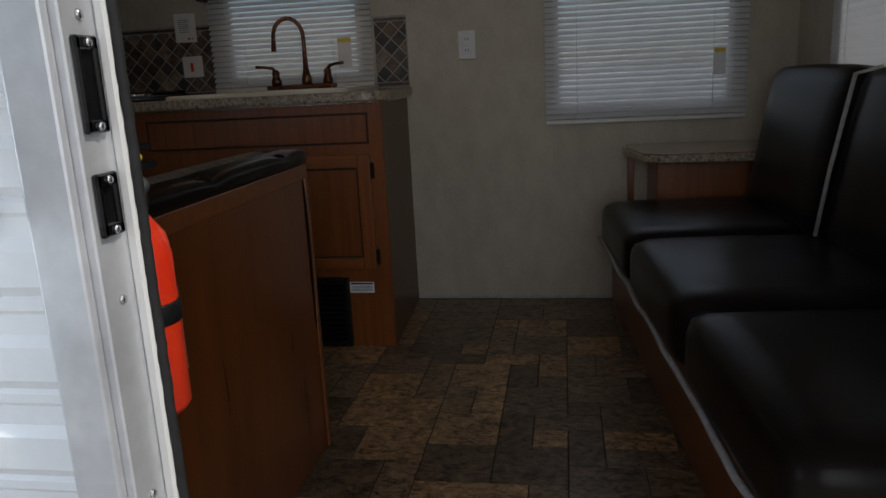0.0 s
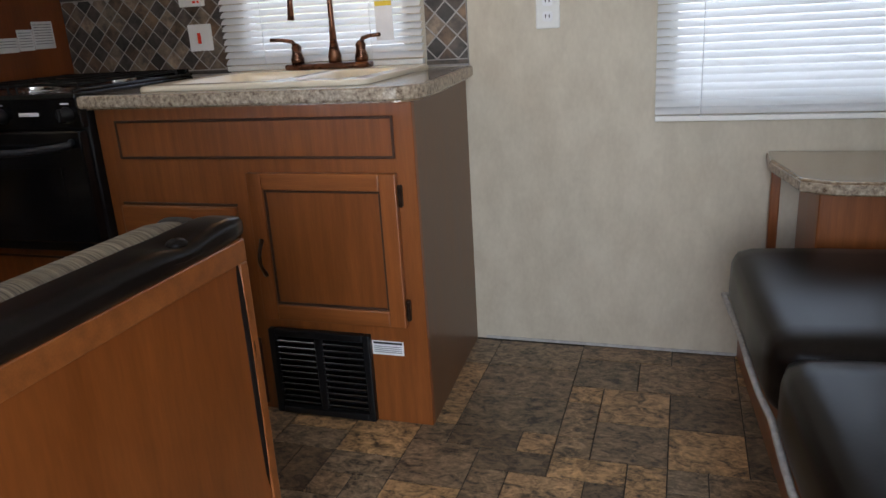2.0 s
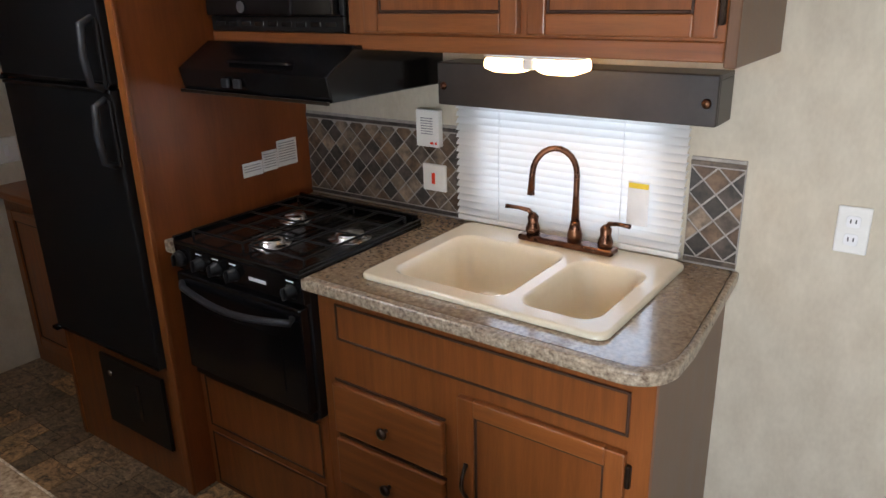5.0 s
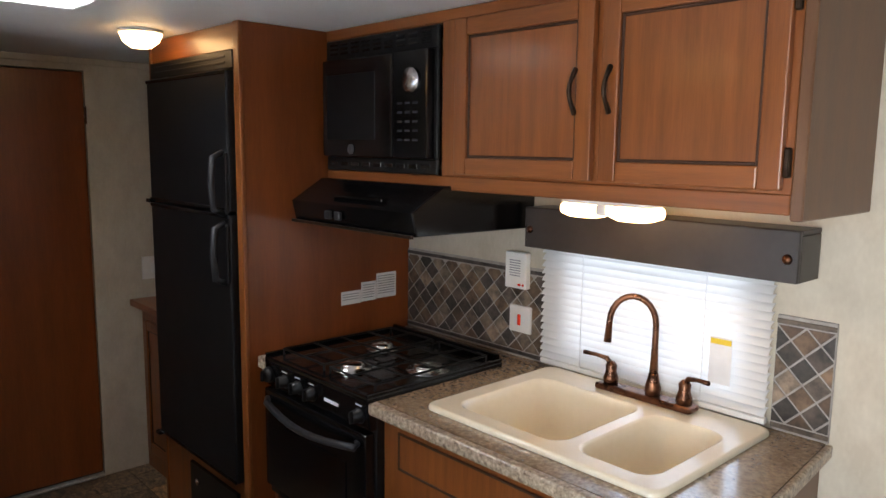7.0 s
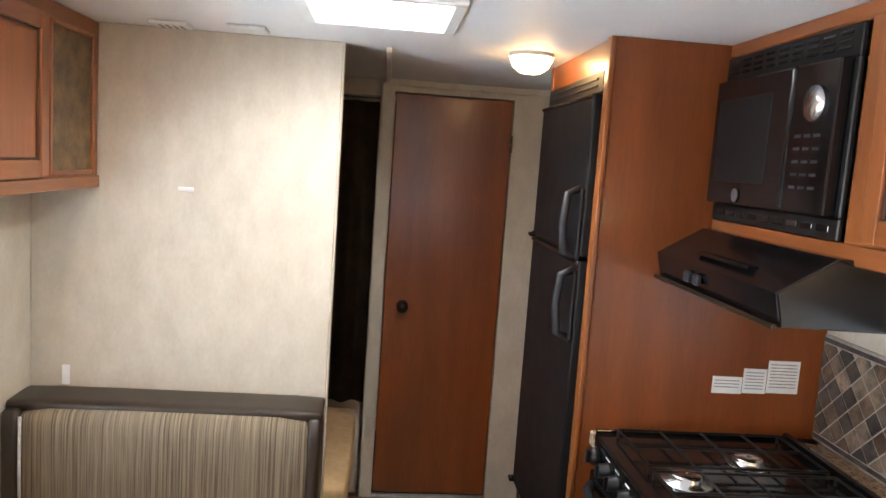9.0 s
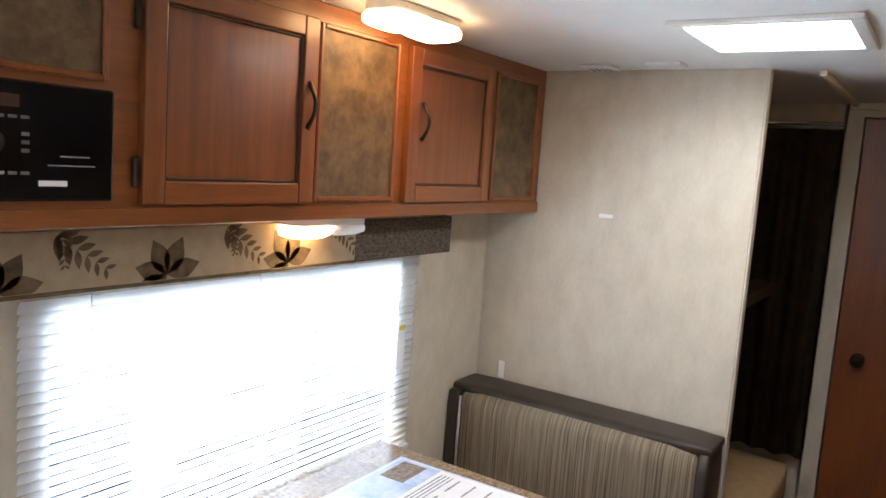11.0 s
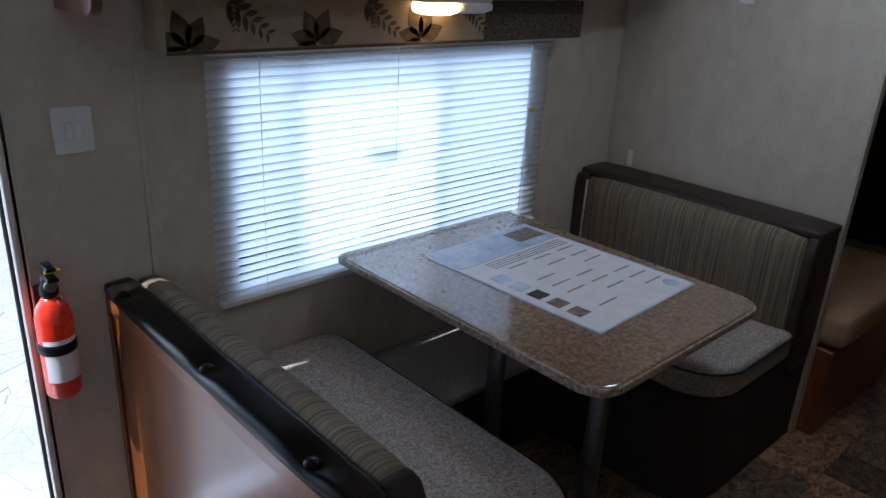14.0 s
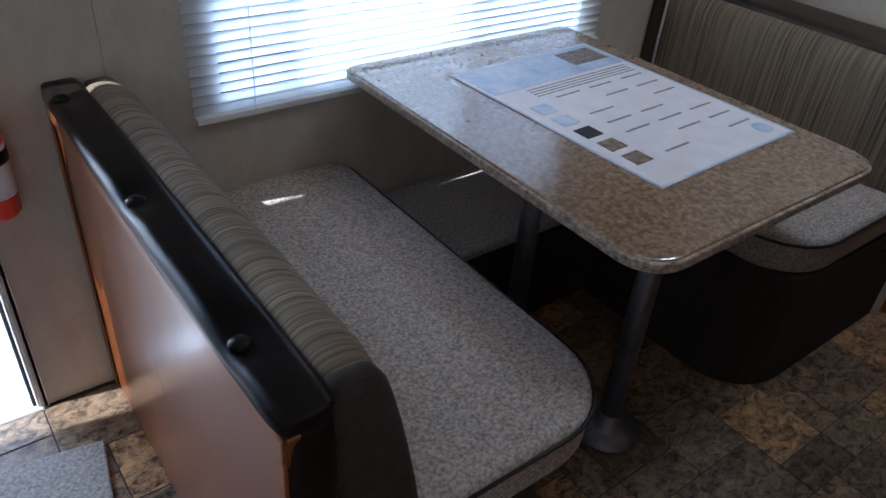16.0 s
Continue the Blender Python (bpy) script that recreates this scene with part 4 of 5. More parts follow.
part("rocker", box(-0.938, -0.926, YK - 0.026, YK - 0.022, 1.02, 1.055, 0.001), RED, o, "small red rocker")
o = thing("wall_switch", "white light switch plate beside the bathroom door", "switch", (XB, 1.86, 0.92))
part("plate", box(XB + 0.0005, XB + 0.008, 1.8, 1.9, 0.93, 1.04, 0.003, 2), WHITE, o)
part("rocker", box(XB + 0.008, XB + 0.012, 1.84, 1.86, 0.96, 1.01, 0.002), PAPER, o)

# fridge column
col = thing("fridge_surround", "tall cherry wood surround of the fridge", "cabinet", (-1.85, 1.9, 0))
part("side_panel", box(-1.53, -1.499, 1.585, YK - 0.002, 0.0, TOP - 0.002, 0.002), DOOR_WOOD, col)
part("front_trim", box(-1.531, -1.494, 1.57, 1.585, 0.0, TOP - 0.002, 0.004, 2), WOOD, col)
part("top_panel", box(-2.17, -1.531, 1.58, 1.6, 1.868, TOP - 0.002, 0.002), WOOD_H, col)
part("base_panel", box(-2.17, -1.531, 1.58, 1.6, 0.0, 0.466, 0.002), WOOD, col)
part("far_side", box(-2.19, -2.17, 1.575, YK - 0.002, 0.0, TOP - 0.002, 0.002), WOOD, col)
acc = part("access_door", box(-1.94, -1.572, 1.566, 1.5795, 0.148, 0.425, 0.003), BLACK_SATIN, col, "black access door with a round latch")
part("latch", lathe([(0, -0.006), (0.012, -0.004), (0.013, 0)], (-1.88, 1.566, 0.36), "y", 14), STEEL, acc)
part("slot", box(-1.73, -1.71, 1.563, 1.566, 0.22, 0.36, 0.002), BLACK, acc)
fr = thing("refrigerator", "black two-door refrigerator with dark grey handles", "refrigerator", (-1.85, 1.9, 0.485))
part("body", box(-2.165, -1.535, 1.6, YK - 0.03, 0.47, 1.866, 0.002), BLACK_SATIN, fr)
part("vent_strip", boxes([(-2.165, -1.535, 1.57, 1.6, 1.812, 1.866), (-2.12, -1.58, 1.5665, 1.57, 1.826, 1.834), (-2.12, -1.58, 1.5665, 1.57, 1.844, 1.852)], 0.002), BLACK_SATIN, fr)
for z0, z1, hz in ((1.372, 1.805, 1.46), (0.475, 1.362, 1.24)):
    d = part("door", box(-2.16, -1.54, 1.55, 1.599, z0, z1, 0.006, 2), FRIDGE, fr)
    for a in (z0, z1 - 0.012):
        part("door_edge", box(-2.16, -1.54, 1.546, 1.55, a, a + 0.012, 0.002), BLACK, d)
    part("handle", tube([(-1.562, 1.546, hz - 0.095), (-1.562, 1.51, hz - 0.08), (-1.562, 1.502, hz), (-1.562, 1.51, hz + 0.08), (-1.562, 1.546, hz + 0.095)], 0.011, 10), HANDLE_GREY, d, "dark grey bow handle")
    part("handle_plate", box(-1.556, -1.5405, 1.54, 1.55, hz - 0.095, hz + 0.095, 0.004, 2), BLACK_SATIN, d)
    part("hinge", box(-2.172, -2.14, 1.535, 1.56, z0 - 0.008, z0 + 0.006, 0.002), BLACK, d)
for (y0, y1, z0, z1) in ((1.938, 2.022, 1.028, 1.075), (2.024, 2.09, 1.031, 1.1), (2.092, 2.182, 1.034, 1.125)):
    lb = thing("notice_label", "white printed paper notice on the fridge surround", "label", (-1.498, (y0 + y1) / 2, z0), "printed notices")
    part("sheet", box(-1.4988, -1.4975, y0, y1, z0, z1, 0), PAPER, lb)
    bars("print", lb, [(y0 + 0.006, y1 - 0.008, z1 - 0.012 - 0.009 * k, z1 - 0.0095 - 0.009 * k) for k in range(int((z1 - z0 - 0.012) / 0.009))], PRINT, "x", -1.4975, 0.0006)

smallcab = thing("corner_cabinet", "small cherry cabinet with a wood-edged worktop beyond the fridge", "cabinet", (-2.55, 2.0, 0))
part("body", box(-2.95, -2.2, 1.79, YK - 0.002, 0.0, 0.81, 0.002), WOOD, smallcab)
part("top", box(-2.957, -2.195, 1.735, YK - 0.002, 0.81, 0.842, 0.006, 2), WOOD_H, smallcab)
shaker_door(smallcab, -2.9, -2.3, 0.1, 0.75, 1.79, -1)

# ---- dinette ----
PX = -0.004
near = thing("dinette_bench", "dinette bench with tweed seat, striped back and wood end panel", "bench", (-0.3, 0.45, 0), "dinette benches")
ep = part("end_panel", box(PX - 0.018, PX, YD + 0.001, 0.935, 0.0, 0.753, 0.002), WOOD_GLOSS, near, "glossy cherry end panel")
part("panel_trim", boxes([(PX, PX + 0.006, YD + 0.001, 0.935, 0.717, 0.7535), (PX, PX + 0.006, 0.915, 0.935, 0.0, 0.717), (PX, PX + 0.006, YD + 0.001, YD + 0.022, 0.0, 0.717)], 0.0025, 2), WOOD_H, ep)
cap = cushion(-0.066, PX + 0.01, YD + 0.004, 0.938, 0.754, 0.79, 0.014, 0.004, 31)
for v in cap.verts:
    for by in (0.02, 0.435, 0.8):
        d = math.hypot(v.co.x + 0.014, (v.co.y - by) * 0.8)
        if v.co.z > 0.77:
            v.co.z -= 0.012 * math.exp(-(d / 0.03) ** 2)
part("vinyl_cap", cap, LEATHER, near, "black-brown vinyl cap with buttons")
part("vinyl_end", cushion(-0.066, PX + 0.002, 0.905, 0.938, 0.3, 0.75, 0.014, 0.004, 7), LEATHER, near)
for by in (0.02, 0.435, 0.8):
    part("button", lathe([(0.014, 0), (0.015, 0.005), (0.011, 0.01), (0, 0.0125)], (-0.014, by, 0.78), "z", 14), LEATHER, near)
bk = cushion(-0.13, -0.06, YD + 0.01, 0.925, 0.44, 0.79, 0.03, 0.006, 13)
for v in bk.verts:
    if v.co.x < -0.083:
        v.co.x -= 0.085 * max(0, (0.79 - v.co.z) / 0.35) ** 0.7
part("backrest", bk, STRIPE, near, "brown and beige striped back cushion")
sidebk = cushion(-0.126, -0.064, 0.893, 0.9285, 0.444, 0.786, 0.016, 0.003, 13)
for v in sidebk.verts:
    if v.co.x < -0.083:
        v.co.x -= 0.085 * max(0, (0.79 - v.co.z) / 0.35) ** 0.7
part("side_boxing", sidebk, SKIRT, near, "dark brown gathered end of the back cushion")


def seat_pad(x0, x1, y0, y1, z0, z1, radii):
    bm = prism(round_poly(x0, x1, y0, y1, radii, 8), z0, z1, "z", 0.02, 4)
    for f in bm.faces:
        f.smooth = True
    return bm


part("seat", seat_pad(-0.65, -0.155, YD + 0.004, 0.935, 0.36, 0.462, (0.06, 0, 0.02, 0.16)), TWEED, near, "grey-brown tweed seat cushion")
rim = [p for p in round_poly(-0.653, -0.15, YD + 0.004, 0.938, (0.06, 0, 0.02, 0.16), 8)]
k0 = [(*p, 0.447) for p in rim[-10:]] + [(*p, 0.447) for p in rim[:7]]
part("piping", tube([(-0.2, 0.938, 0.447)] + k0, 0.004, 6), DARK_PIPING, near)
part("base", prism(round_poly(-0.6, -0.024, YD + 0.002, 0.9, (0, 0, 0.02, 0.17), 8), 0.0, 0.359, "z"), SKIRT, near, "dark brown cloth-covered base")

farb = thing("dinette_bench", "dinette bench against the partition, striped back in vinyl frame", "bench", (-1.7, 0.4, 0), "dinette benches")
part("backrest", cushion(-1.93, -1.8, YD + 0.05, 0.83, 0.43, 0.785, 0.035, 0.01, 9), STRIPE, farb, "brown and beige striped back cushion")
part("vinyl_cap", cushion(XP + 0.003, -1.83, YD + 0.004, 0.868, 0.775, 0.808, 0.013, 0.004, 9), BROWN_VINYL, farb)
part("vinyl_end", cushion(XP + 0.003, -1.815, 0.828, 0.868, 0.3, 0.785, 0.013, 0.003, 7), BROWN_VINYL, farb)
part("vinyl_end", cushion(XP + 0.003, -1.8, YD + 0.003, YD + 0.055, 0.3, 0.785, 0.013, 0.003, 7), BROWN_VINYL, farb)
part("seat", seat_pad(-1.83, -1.33, YD + 0.004, 0.86, 0.36, 0.462, (0, 0.06, 0.16, 0.02)), TWEED, farb, "grey-brown tweed seat cushion")
rim = round_poly(-1.83, -1.327, YD + 0.004, 0.863, (0, 0.06, 0.16, 0.02), 8)
part("piping", tube([(*p, 0.447) for p in rim[4:21]], 0.004, 6), DARK_PIPING, farb)
part("base", prism(round_poly(XP + 0.003, -1.3, YD + 0.002, 0.86, (0, 0.02, 0.17, 0), 8), 0.0, 0.359, "z"), SKIRT, farb, "dark brown cloth-covered base")
part("piping", tube([(-1.8, YD + 0.062, 0.45), (-1.796, YD + 0.062, 0.6), (-1.8, YD + 0.062, 0.77)], 0.005, 6), PIPING, farb)

well = thing("wheel_well_box", "low cloth-covered box between the benches under the window", "box", (-0.95, 0.1, 0))
part("body", box(-1.298, -0.602, YD + 0.002, 0.3, 0.0, 0.29, 0.012, 3), SKIRT, well)
part("top_pad", box(-1.298, -0.602, YD + 0.002, 0.3, 0.291, 0.32, 0.012, 3), TWEED, well)

table = thing("dinette_table", "granite-look laminate dinette table on two steel legs", "table", (-1.02, 0.42, 0))
part("tabletop", prism(round_poly(-1.394, -0.656, -0.056, 0.905, (0.03, 0.03, 0.075, 0.075), 8), 0.682, 0.71, "z", 0.004, 2), GRANITE, table)
part("edge_band", prism(round_poly(-1.4, -0.65, -0.061, 0.912, (0.032, 0.032, 0.08, 0.08), 8), 0.686, 0.706, "z", 0.002, 1), GRANITE_EDGE, table)
for y in (0.725, 0.36):
    lg = part("leg", lathe([(0.026, 0.004), (0.026, 0.675)], (-0.94, y, 0.0)), GREY_STEEL, table, "round steel tube leg", )
    part("floor_flange", lathe([(0.085, 0.0), (0.085, 0.006), (0.05, 0.014), (0.034, 0.02), (0.032, 0.06), (0.027, 0.062)], (-0.94, y, 0.001), "z", 28), GREY_STEEL, lg)
    part("top_flange", lathe([(0.03, -0.04), (0.033, -0.02), (0.08, -0.004), (0.08, 0.0)], (-0.94, y, 0.6815), "z", 24), GREY_STEEL, lg)

poster = thing("brochure_sheet", "large white printed feature sheet lying on the table", "poster", (-1.101, 0.415, 0.71))
U0, U1, V0, V1 = -1.341, -0.861, 0.098, 0.732
part("sheet", box(U0, U1, V0, V1, 0.7105, 0.7125, 0), PAPER, poster)
part("border", boxes([(U0, U0 + 0.006, V0, V1, 0.7126, 0.713), (U1 - 0.006, U1, V0, V1, 0.7126, 0.713), (U0 + 0.006, U1 - 0.006, V0, V0 + 0.006, 0.7126, 0.713), (U0 + 0.006, U1 - 0.006, V1 - 0.006, V1, 0.7126, 0.713)], 0), BLUE_PRINT, poster)
part("photo", box(U0 + 0.012, U1 - 0.012, V0 + 0.012, V0 + 0.15, 0.7126, 0.7132, 0), BLUE_PRINT, poster, "blue landscape photo strip")
part("photo", box(U0 + 0.025, U0 + 0.15, V0 + 0.03, V0 + 0.11, 0.7133, 0.7138, 0), BROWN_PRINT, poster)
for k, m in enumerate((BLUE_PRINT, BLUE_PRINT, BLACK_PRINT, BROWN_PRINT, BROWN_PRINT)):
    part("small_photo", box(U1 - 0.085, U1 - 0.035, V0 + 0.24 + k * 0.066, V0 + 0.285 + k * 0.066, 0.7126, 0.7132, 0), m, poster)
rows = []
for c in range(3):
    for r in range(7):
        if (c + r) % 4 != 3:
            rows.append((U0 + 0.035 + c * 0.115, U0 + 0.115 + c * 0.115, V0 + 0.225 + r * 0.052, V0 + 0.231 + r * 0.052))
rows += [(U0 + 0.03, U1 - 0.1, V0 + 0.165 + 0.012 * k, V0 + 0.169 + 0.012 * k) for k in range(4)]
bars("print", poster, rows, PRINT, "z", 0.7126, 0.0005)
part("badge", lathe([(0.024, 0), (0.024, 0.0006)], (U0 + 0.05, V1 - 0.05, 0.7126), "z", 20), BLUE_PRINT, poster)

poster.matrix_basis = poster.matrix_basis @ pose(0, 0, 0, 0, 0, 2.2)

# cabinet over the dinette
YC = 0.13
dcab = thing("overhead_cabinet", "long cherry wood overhead cabinet with tan insets and two doors", "cabinet", (-0.99, 0.03, 1.45))
part("body", box(-1.996, 0.004, YD + 0.001, YC, 1.45, TOP - 0.002, 0.003), WOOD_H, dcab)
part("end_panel", prism(round_poly(YD + 0.001, YC + 0.025, 1.405, TOP - 0.002, (0.0, 0.04, 0, 0), 6), 0.006, 0.028, "x", 0.003), WOOD_SIDE, dcab, "wood-film end panel with rounded foot")
part("bottom_rail", box(-1.996, 0.004, YC, YC + 0.006, 1.45, 1.485, 0.002), WOOD_H, dcab)


def inset_panel(parent, x0, x1, z0, z1, y):
    f = 0.012
    p = part("inset_panel", box(x0, x1, y + 0.0005, y + 0.004, z0, z1, 0.001), FILM_PANEL, parent, "mottled tan inset panel")
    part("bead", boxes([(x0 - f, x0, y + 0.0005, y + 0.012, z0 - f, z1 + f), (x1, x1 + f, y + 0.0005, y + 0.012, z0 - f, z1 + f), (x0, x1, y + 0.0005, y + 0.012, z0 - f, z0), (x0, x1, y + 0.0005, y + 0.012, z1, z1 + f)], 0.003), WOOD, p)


inset_panel(dcab, -0.325, -0.075, 1.715, 1.9, YC)
shaker_door(dcab, -0.835, -0.4, 1.49, 1.905, YC, 1, pull=(-0.808, 1.71), hinges=((-0.39, 1.83), (-0.39, 1.55)))
inset_panel(dcab, -1.135, -0.86, 1.505, 1.89, YC)
shaker_door(dcab, -1.62, -1.185, 1.49, 1.905, YC, 1, pull=(-1.245, 1.71))
inset_panel(dcab, -1.93, -1.66, 1.505, 1.89, YC)
sw = part("fan_switch", box(0.028, 0.035, 0.02, 0.052, 1.6, 1.67, 0.003), BLACK_SATIN, dcab, "small black switch plate")
part("rocker", box(0.035, 0.038, 0.03, 0.042, 1.615, 1.655, 0.001), GREY_STEEL, sw)

st = thing("car_stereo", "black wall radio with dial and display in the overhead cabinet", "radio", (-0.19, YC, 1.5))
part("case", box(-0.345, -0.06, YC + 0.0005, YC + 0.014, 1.497, 1.688, 0.004, 2), BLACK, st)
bars("display", st, [(-0.185, -0.12, 1.645, 1.665)], DARK_WOOD_SHADE, "y", YC + 0.014, 0.0015)
part("dial", lathe([(0.021, 0), (0.02, 0.008), (0, 0.009)], (-0.14, YC + 0.014, 1.59), "y", 20), BLACK_SATIN, st)
bars("button", st, [(-0.2 + 0.019 * i, -0.187 + 0.019 * i, z, z + 0.005) for i in range(5) for z in (1.628, 1.54)] + [(-0.2, -0.188, 1.575 + 0.013 * k, 1.581 + 0.013 * k) for k in range(3)], GREY_STEEL, "y", YC + 0.014, 0.002)
bars("label_badge", st, [(-0.262, -0.215, 1.522, 1.531)], PAPER, "y", YC + 0.014, 0.0015)
bars("print", st, [(-0.31, -0.23, 1.555, 1.557), (-0.3, -0.25, 1.57, 1.572)], PRINT, "y", YC + 0.014, 0.001)

lamp2 = thing("under_cabinet_lamp", "lit warm lamp under the overhead cabinet", "lamp", (-0.95, 0.06, 1.45))
part("base", prism(round_poly(-1.09, -0.83, 0.02, 0.11, (0.03,) * 4), 1.43, 1.4495, "z", 0.004), WHITE, lamp2)
part("diffuser", cushion(-0.955, -0.835, 0.024, 0.106, 1.4, 1.432, 0.015, 0.004, 4), LAMP, lamp2)
part("switch_cap", cushion(-1.085, -0.965, 0.024, 0.106, 1.404, 1.432, 0.015, 0.004, 4), WHITE, lamp2)

VY = 0.03
dval = thing("window_valance", "leaf-patterned beige cloth valance with dark woven end", "valance", (-0.87, 0.0, 1.31))
part("front", box(-1.12, -0.15, VY, VY + 0.012, 1.318, 1.435, 0.004, 2), BEIGE_CLOTH, dval)
part("woven_end", box(-1.585, -1.12, VY + 0.001, VY + 0.013, 1.316, 1.433, 0.004, 2), DARK_WEAVE, dval, "dark woven cloth end")
for a in (-0.162, -1.585):
    part("return", box(a, a + 0.012, YD + 0.001, VY, 1.317, 1.434, 0.003), BEIGE_CLOTH, dval)
part("hem", boxes([(-1.12, -0.15, VY + 0.012, VY + 0.0145, 1.316, 1.324)], 0.001), LEAF_CLOTH, dval)


def leaf(parent, cx, cz, s, turn, kind):
    bm = bmesh.new()
    def blade(ox, oz, length, width, a):
        pts = []
        for k in range(13):
            u = k / 12
            pts.append((u, width * math.sin(math.pi * u) * (1 - 0.35 * u)))
        loop = pts + [(u, -w) for u, w in pts[-2:0:-1]]
        ca, sa = math.cos(a), math.sin(a)
        verts = []
        for u, w in loop:
            x, z = u * length * ca - w * length * sa, u * length * sa + w * length * ca
            verts.append(bm.verts.new((min(max(cx + ox + x, -1.119), -0.152), VY + 0.0128, min(max(cz + oz + z, 1.325), 1.434))))
        bm.faces.new(verts)
    if kind == "maple":
        for a in (-70, -20, 30, 80, 130):
            blade(0, 0, s * random.uniform(0.8, 1.1), 0.33, radians(a + turn))
    else:
        for k in range(6):
            ox, oz = k * s * 0.2 * math.cos(radians(turn)), k * s * 0.2 * math.sin(radians(turn))
            for side in (-1, 1):
                blade(ox, oz, s * 0.42 * (1 - k * 0.1), 0.22, radians(turn + side * 48))
    part("leaf_print", bm, LEAF_CLOTH, parent)


for cx, cz, s, t, k in ((-0.2, 1.33, 0.085, 40, "maple"), (-0.3, 1.425, 0.115, 215, "fern"), (-0.31, 1.43, 0.06, 265, "fern"), (-0.53, 1.335, 0.095, 35, "maple"), (-0.68, 1.425, 0.115, 215, "fern"), (-0.7, 1.43, 0.06, 265, "fern"), (-0.87, 1.335, 0.09, 30, "maple"), (-1.04, 1.425, 0.1, 225, "fern")):
    leaf(dval, cx, cz, s, t, k)

# small things on the entry wall
sp = thing("wall_switch", "square white double switch plate by the doorway", "switch", (0.026, YD, 1.1))
part("plate", prism(round_poly(-0.018, 0.066, 1.104, 1.206, (0.006,) * 4, 4), YD + 0.0005, YD + 0.008, "y", 0.003, 2), WHITE, sp)
part("rocker", box(0.006, 0.022, YD + 0.008, YD + 0.012, 1.135, 1.175, 0.002), PAPER, sp)
part("rocker", box(0.026, 0.042, YD + 0.008, YD + 0.012, 1.135, 1.175, 0.002), PAPER, sp)

ext = thing("fire_extinguisher", "small red fire extinguisher in a bracket on the wall", "extinguisher", (0.14, YD + 0.045, 0.555))
EX, EY = 0.13, YD + 0.048
part("cylinder", lathe([(0.0, 0.0), (0.03, 0.002), (0.038, 0.012), (0.0385, 0.2), (0.034, 0.225), (0.02, 0.245), (0.014, 0.252)], (EX, EY, 0.555), "z", 24), RED, ext)
sheet = lathe([(0.039, 0.05), (0.0392, 0.055), (0.0392, 0.15), (0.039, 0.155)], (EX, EY, 0.555), "z", 24)
bmesh.ops.delete(sheet, geom=[f for f in sheet.faces if 0.95 * (f.calc_center_median().y - EY) - 0.3 * (f.calc_center_median().x - EX) < 0.004], context="FACES")
part("label_sheet", sheet, PAPER, ext, "pale printed label on the body")
part("strap", lathe([(0.0395, 0.118), (0.041, 0.12), (0.041, 0.142), (0.0395, 0.144)], (EX, EY, 0.555), "z", 24), BLACK_SATIN, ext, "black strap")
part("neck", lathe([(0.016, 0.25), (0.02, 0.256), (0.02, 0.27), (0.014, 0.285), (0.014, 0.3)], (EX, EY, 0.555), "z", 16), BLACK_SATIN, ext)
part("gauge", lathe([(0.0, 0.0), (0.013, 0.001), (0.013, 0.012)], (EX, EY + 0.012, 0.835), "y", 16), GREY_STEEL, ext)
part("lever", boxes([(EX - 0.012, EX + 0.012, EY - 0.01, EY + 0.05, 0.853, 0.862), (EX - 0.01, EX + 0.01, EY - 0.01, EY + 0.045, 0.876, 0.884)], 0.002), BLACK_SATIN, ext)
part("safety_pin", boxes([(EX - 0.024, EX + 0.01, EY + 0.018, EY + 0.024, 0.865, 0.873)], 0.002), YELLOW, ext, "yellow safety pin")
part("bracket", box(EX - 0.02, EX + 0.02, YD + 0.001, YD + 0.0095, 0.58, 0.82, 0.003), BLACK_SATIN, ext)

hk = thing("roller_shade", "small black rounded box at the head of the doorway", "fixture", (0.55, YD + 0.02, 1.73))
part("case", prism(round_poly(0.14, 0.95, 1.715, 1.86, (0.03, 0.03, 0.03, 0.03), 5), YD + 0.001, YD + 0.05, "y", 0.008, 2), BLACK_SATIN, hk)
part("screw", lathe([(0.006, 0), (0.005, 0.003), (0, 0.003)], (0.17, YD + 0.05, 1.74), "y", 10), STEEL, hk)

# marks on the partition
mk = thing("wall_hook", "tiny white hook fixed on the partition", "hook", (XP, 0.4, 1.45))
part("hook", box(XP + 0.0005, XP + 0.008, 0.375, 0.425, 1.452, 1.466, 0.003, 2), WHITE, mk)
tg = thing("cushion_tag", "small white tag standing above the bench back", "tag", (XP, 0.0, 0.81))
part("tag", box(XP + 0.004, XP + 0.006, 0.03, 0.055, 0.81, 0.875, 0.001), PAPER, tg)

# ---- ceiling fittings ----
skl = thing("roof_vent", "white-framed square roof vent letting in bright daylight", "skylight", (-1.45, 0.985, TOP - 0.02))
part("frame", boxes([(SK[0] - 0.03, SK[0], SK[2] - 0.03, SK[3] + 0.03, TOP - 0.012, TOP - 0.0005), (SK[1], SK[1] + 0.03, SK[2] - 0.03, SK[3] + 0.03, TOP - 0.012, TOP - 0.0005), (SK[0], SK[1], SK[2] - 0.03, SK[2], TOP - 0.012, TOP - 0.0005), (SK[0], SK[1], SK[3], SK[3] + 0.03, TOP - 0.012, TOP - 0.0005)], 0.003), WHITE, skl)

# unseen lid and collar, added to keep the sun from falling through the vent
part("lid", box(SK[0] - 0.04, SK[1] + 0.04, SK[2] - 0.04, SK[3] + 0.04, TOP + 0.1, TOP + 0.12, 0.006), WHITE, skl, "added white lid that blocks the sun over the vent")
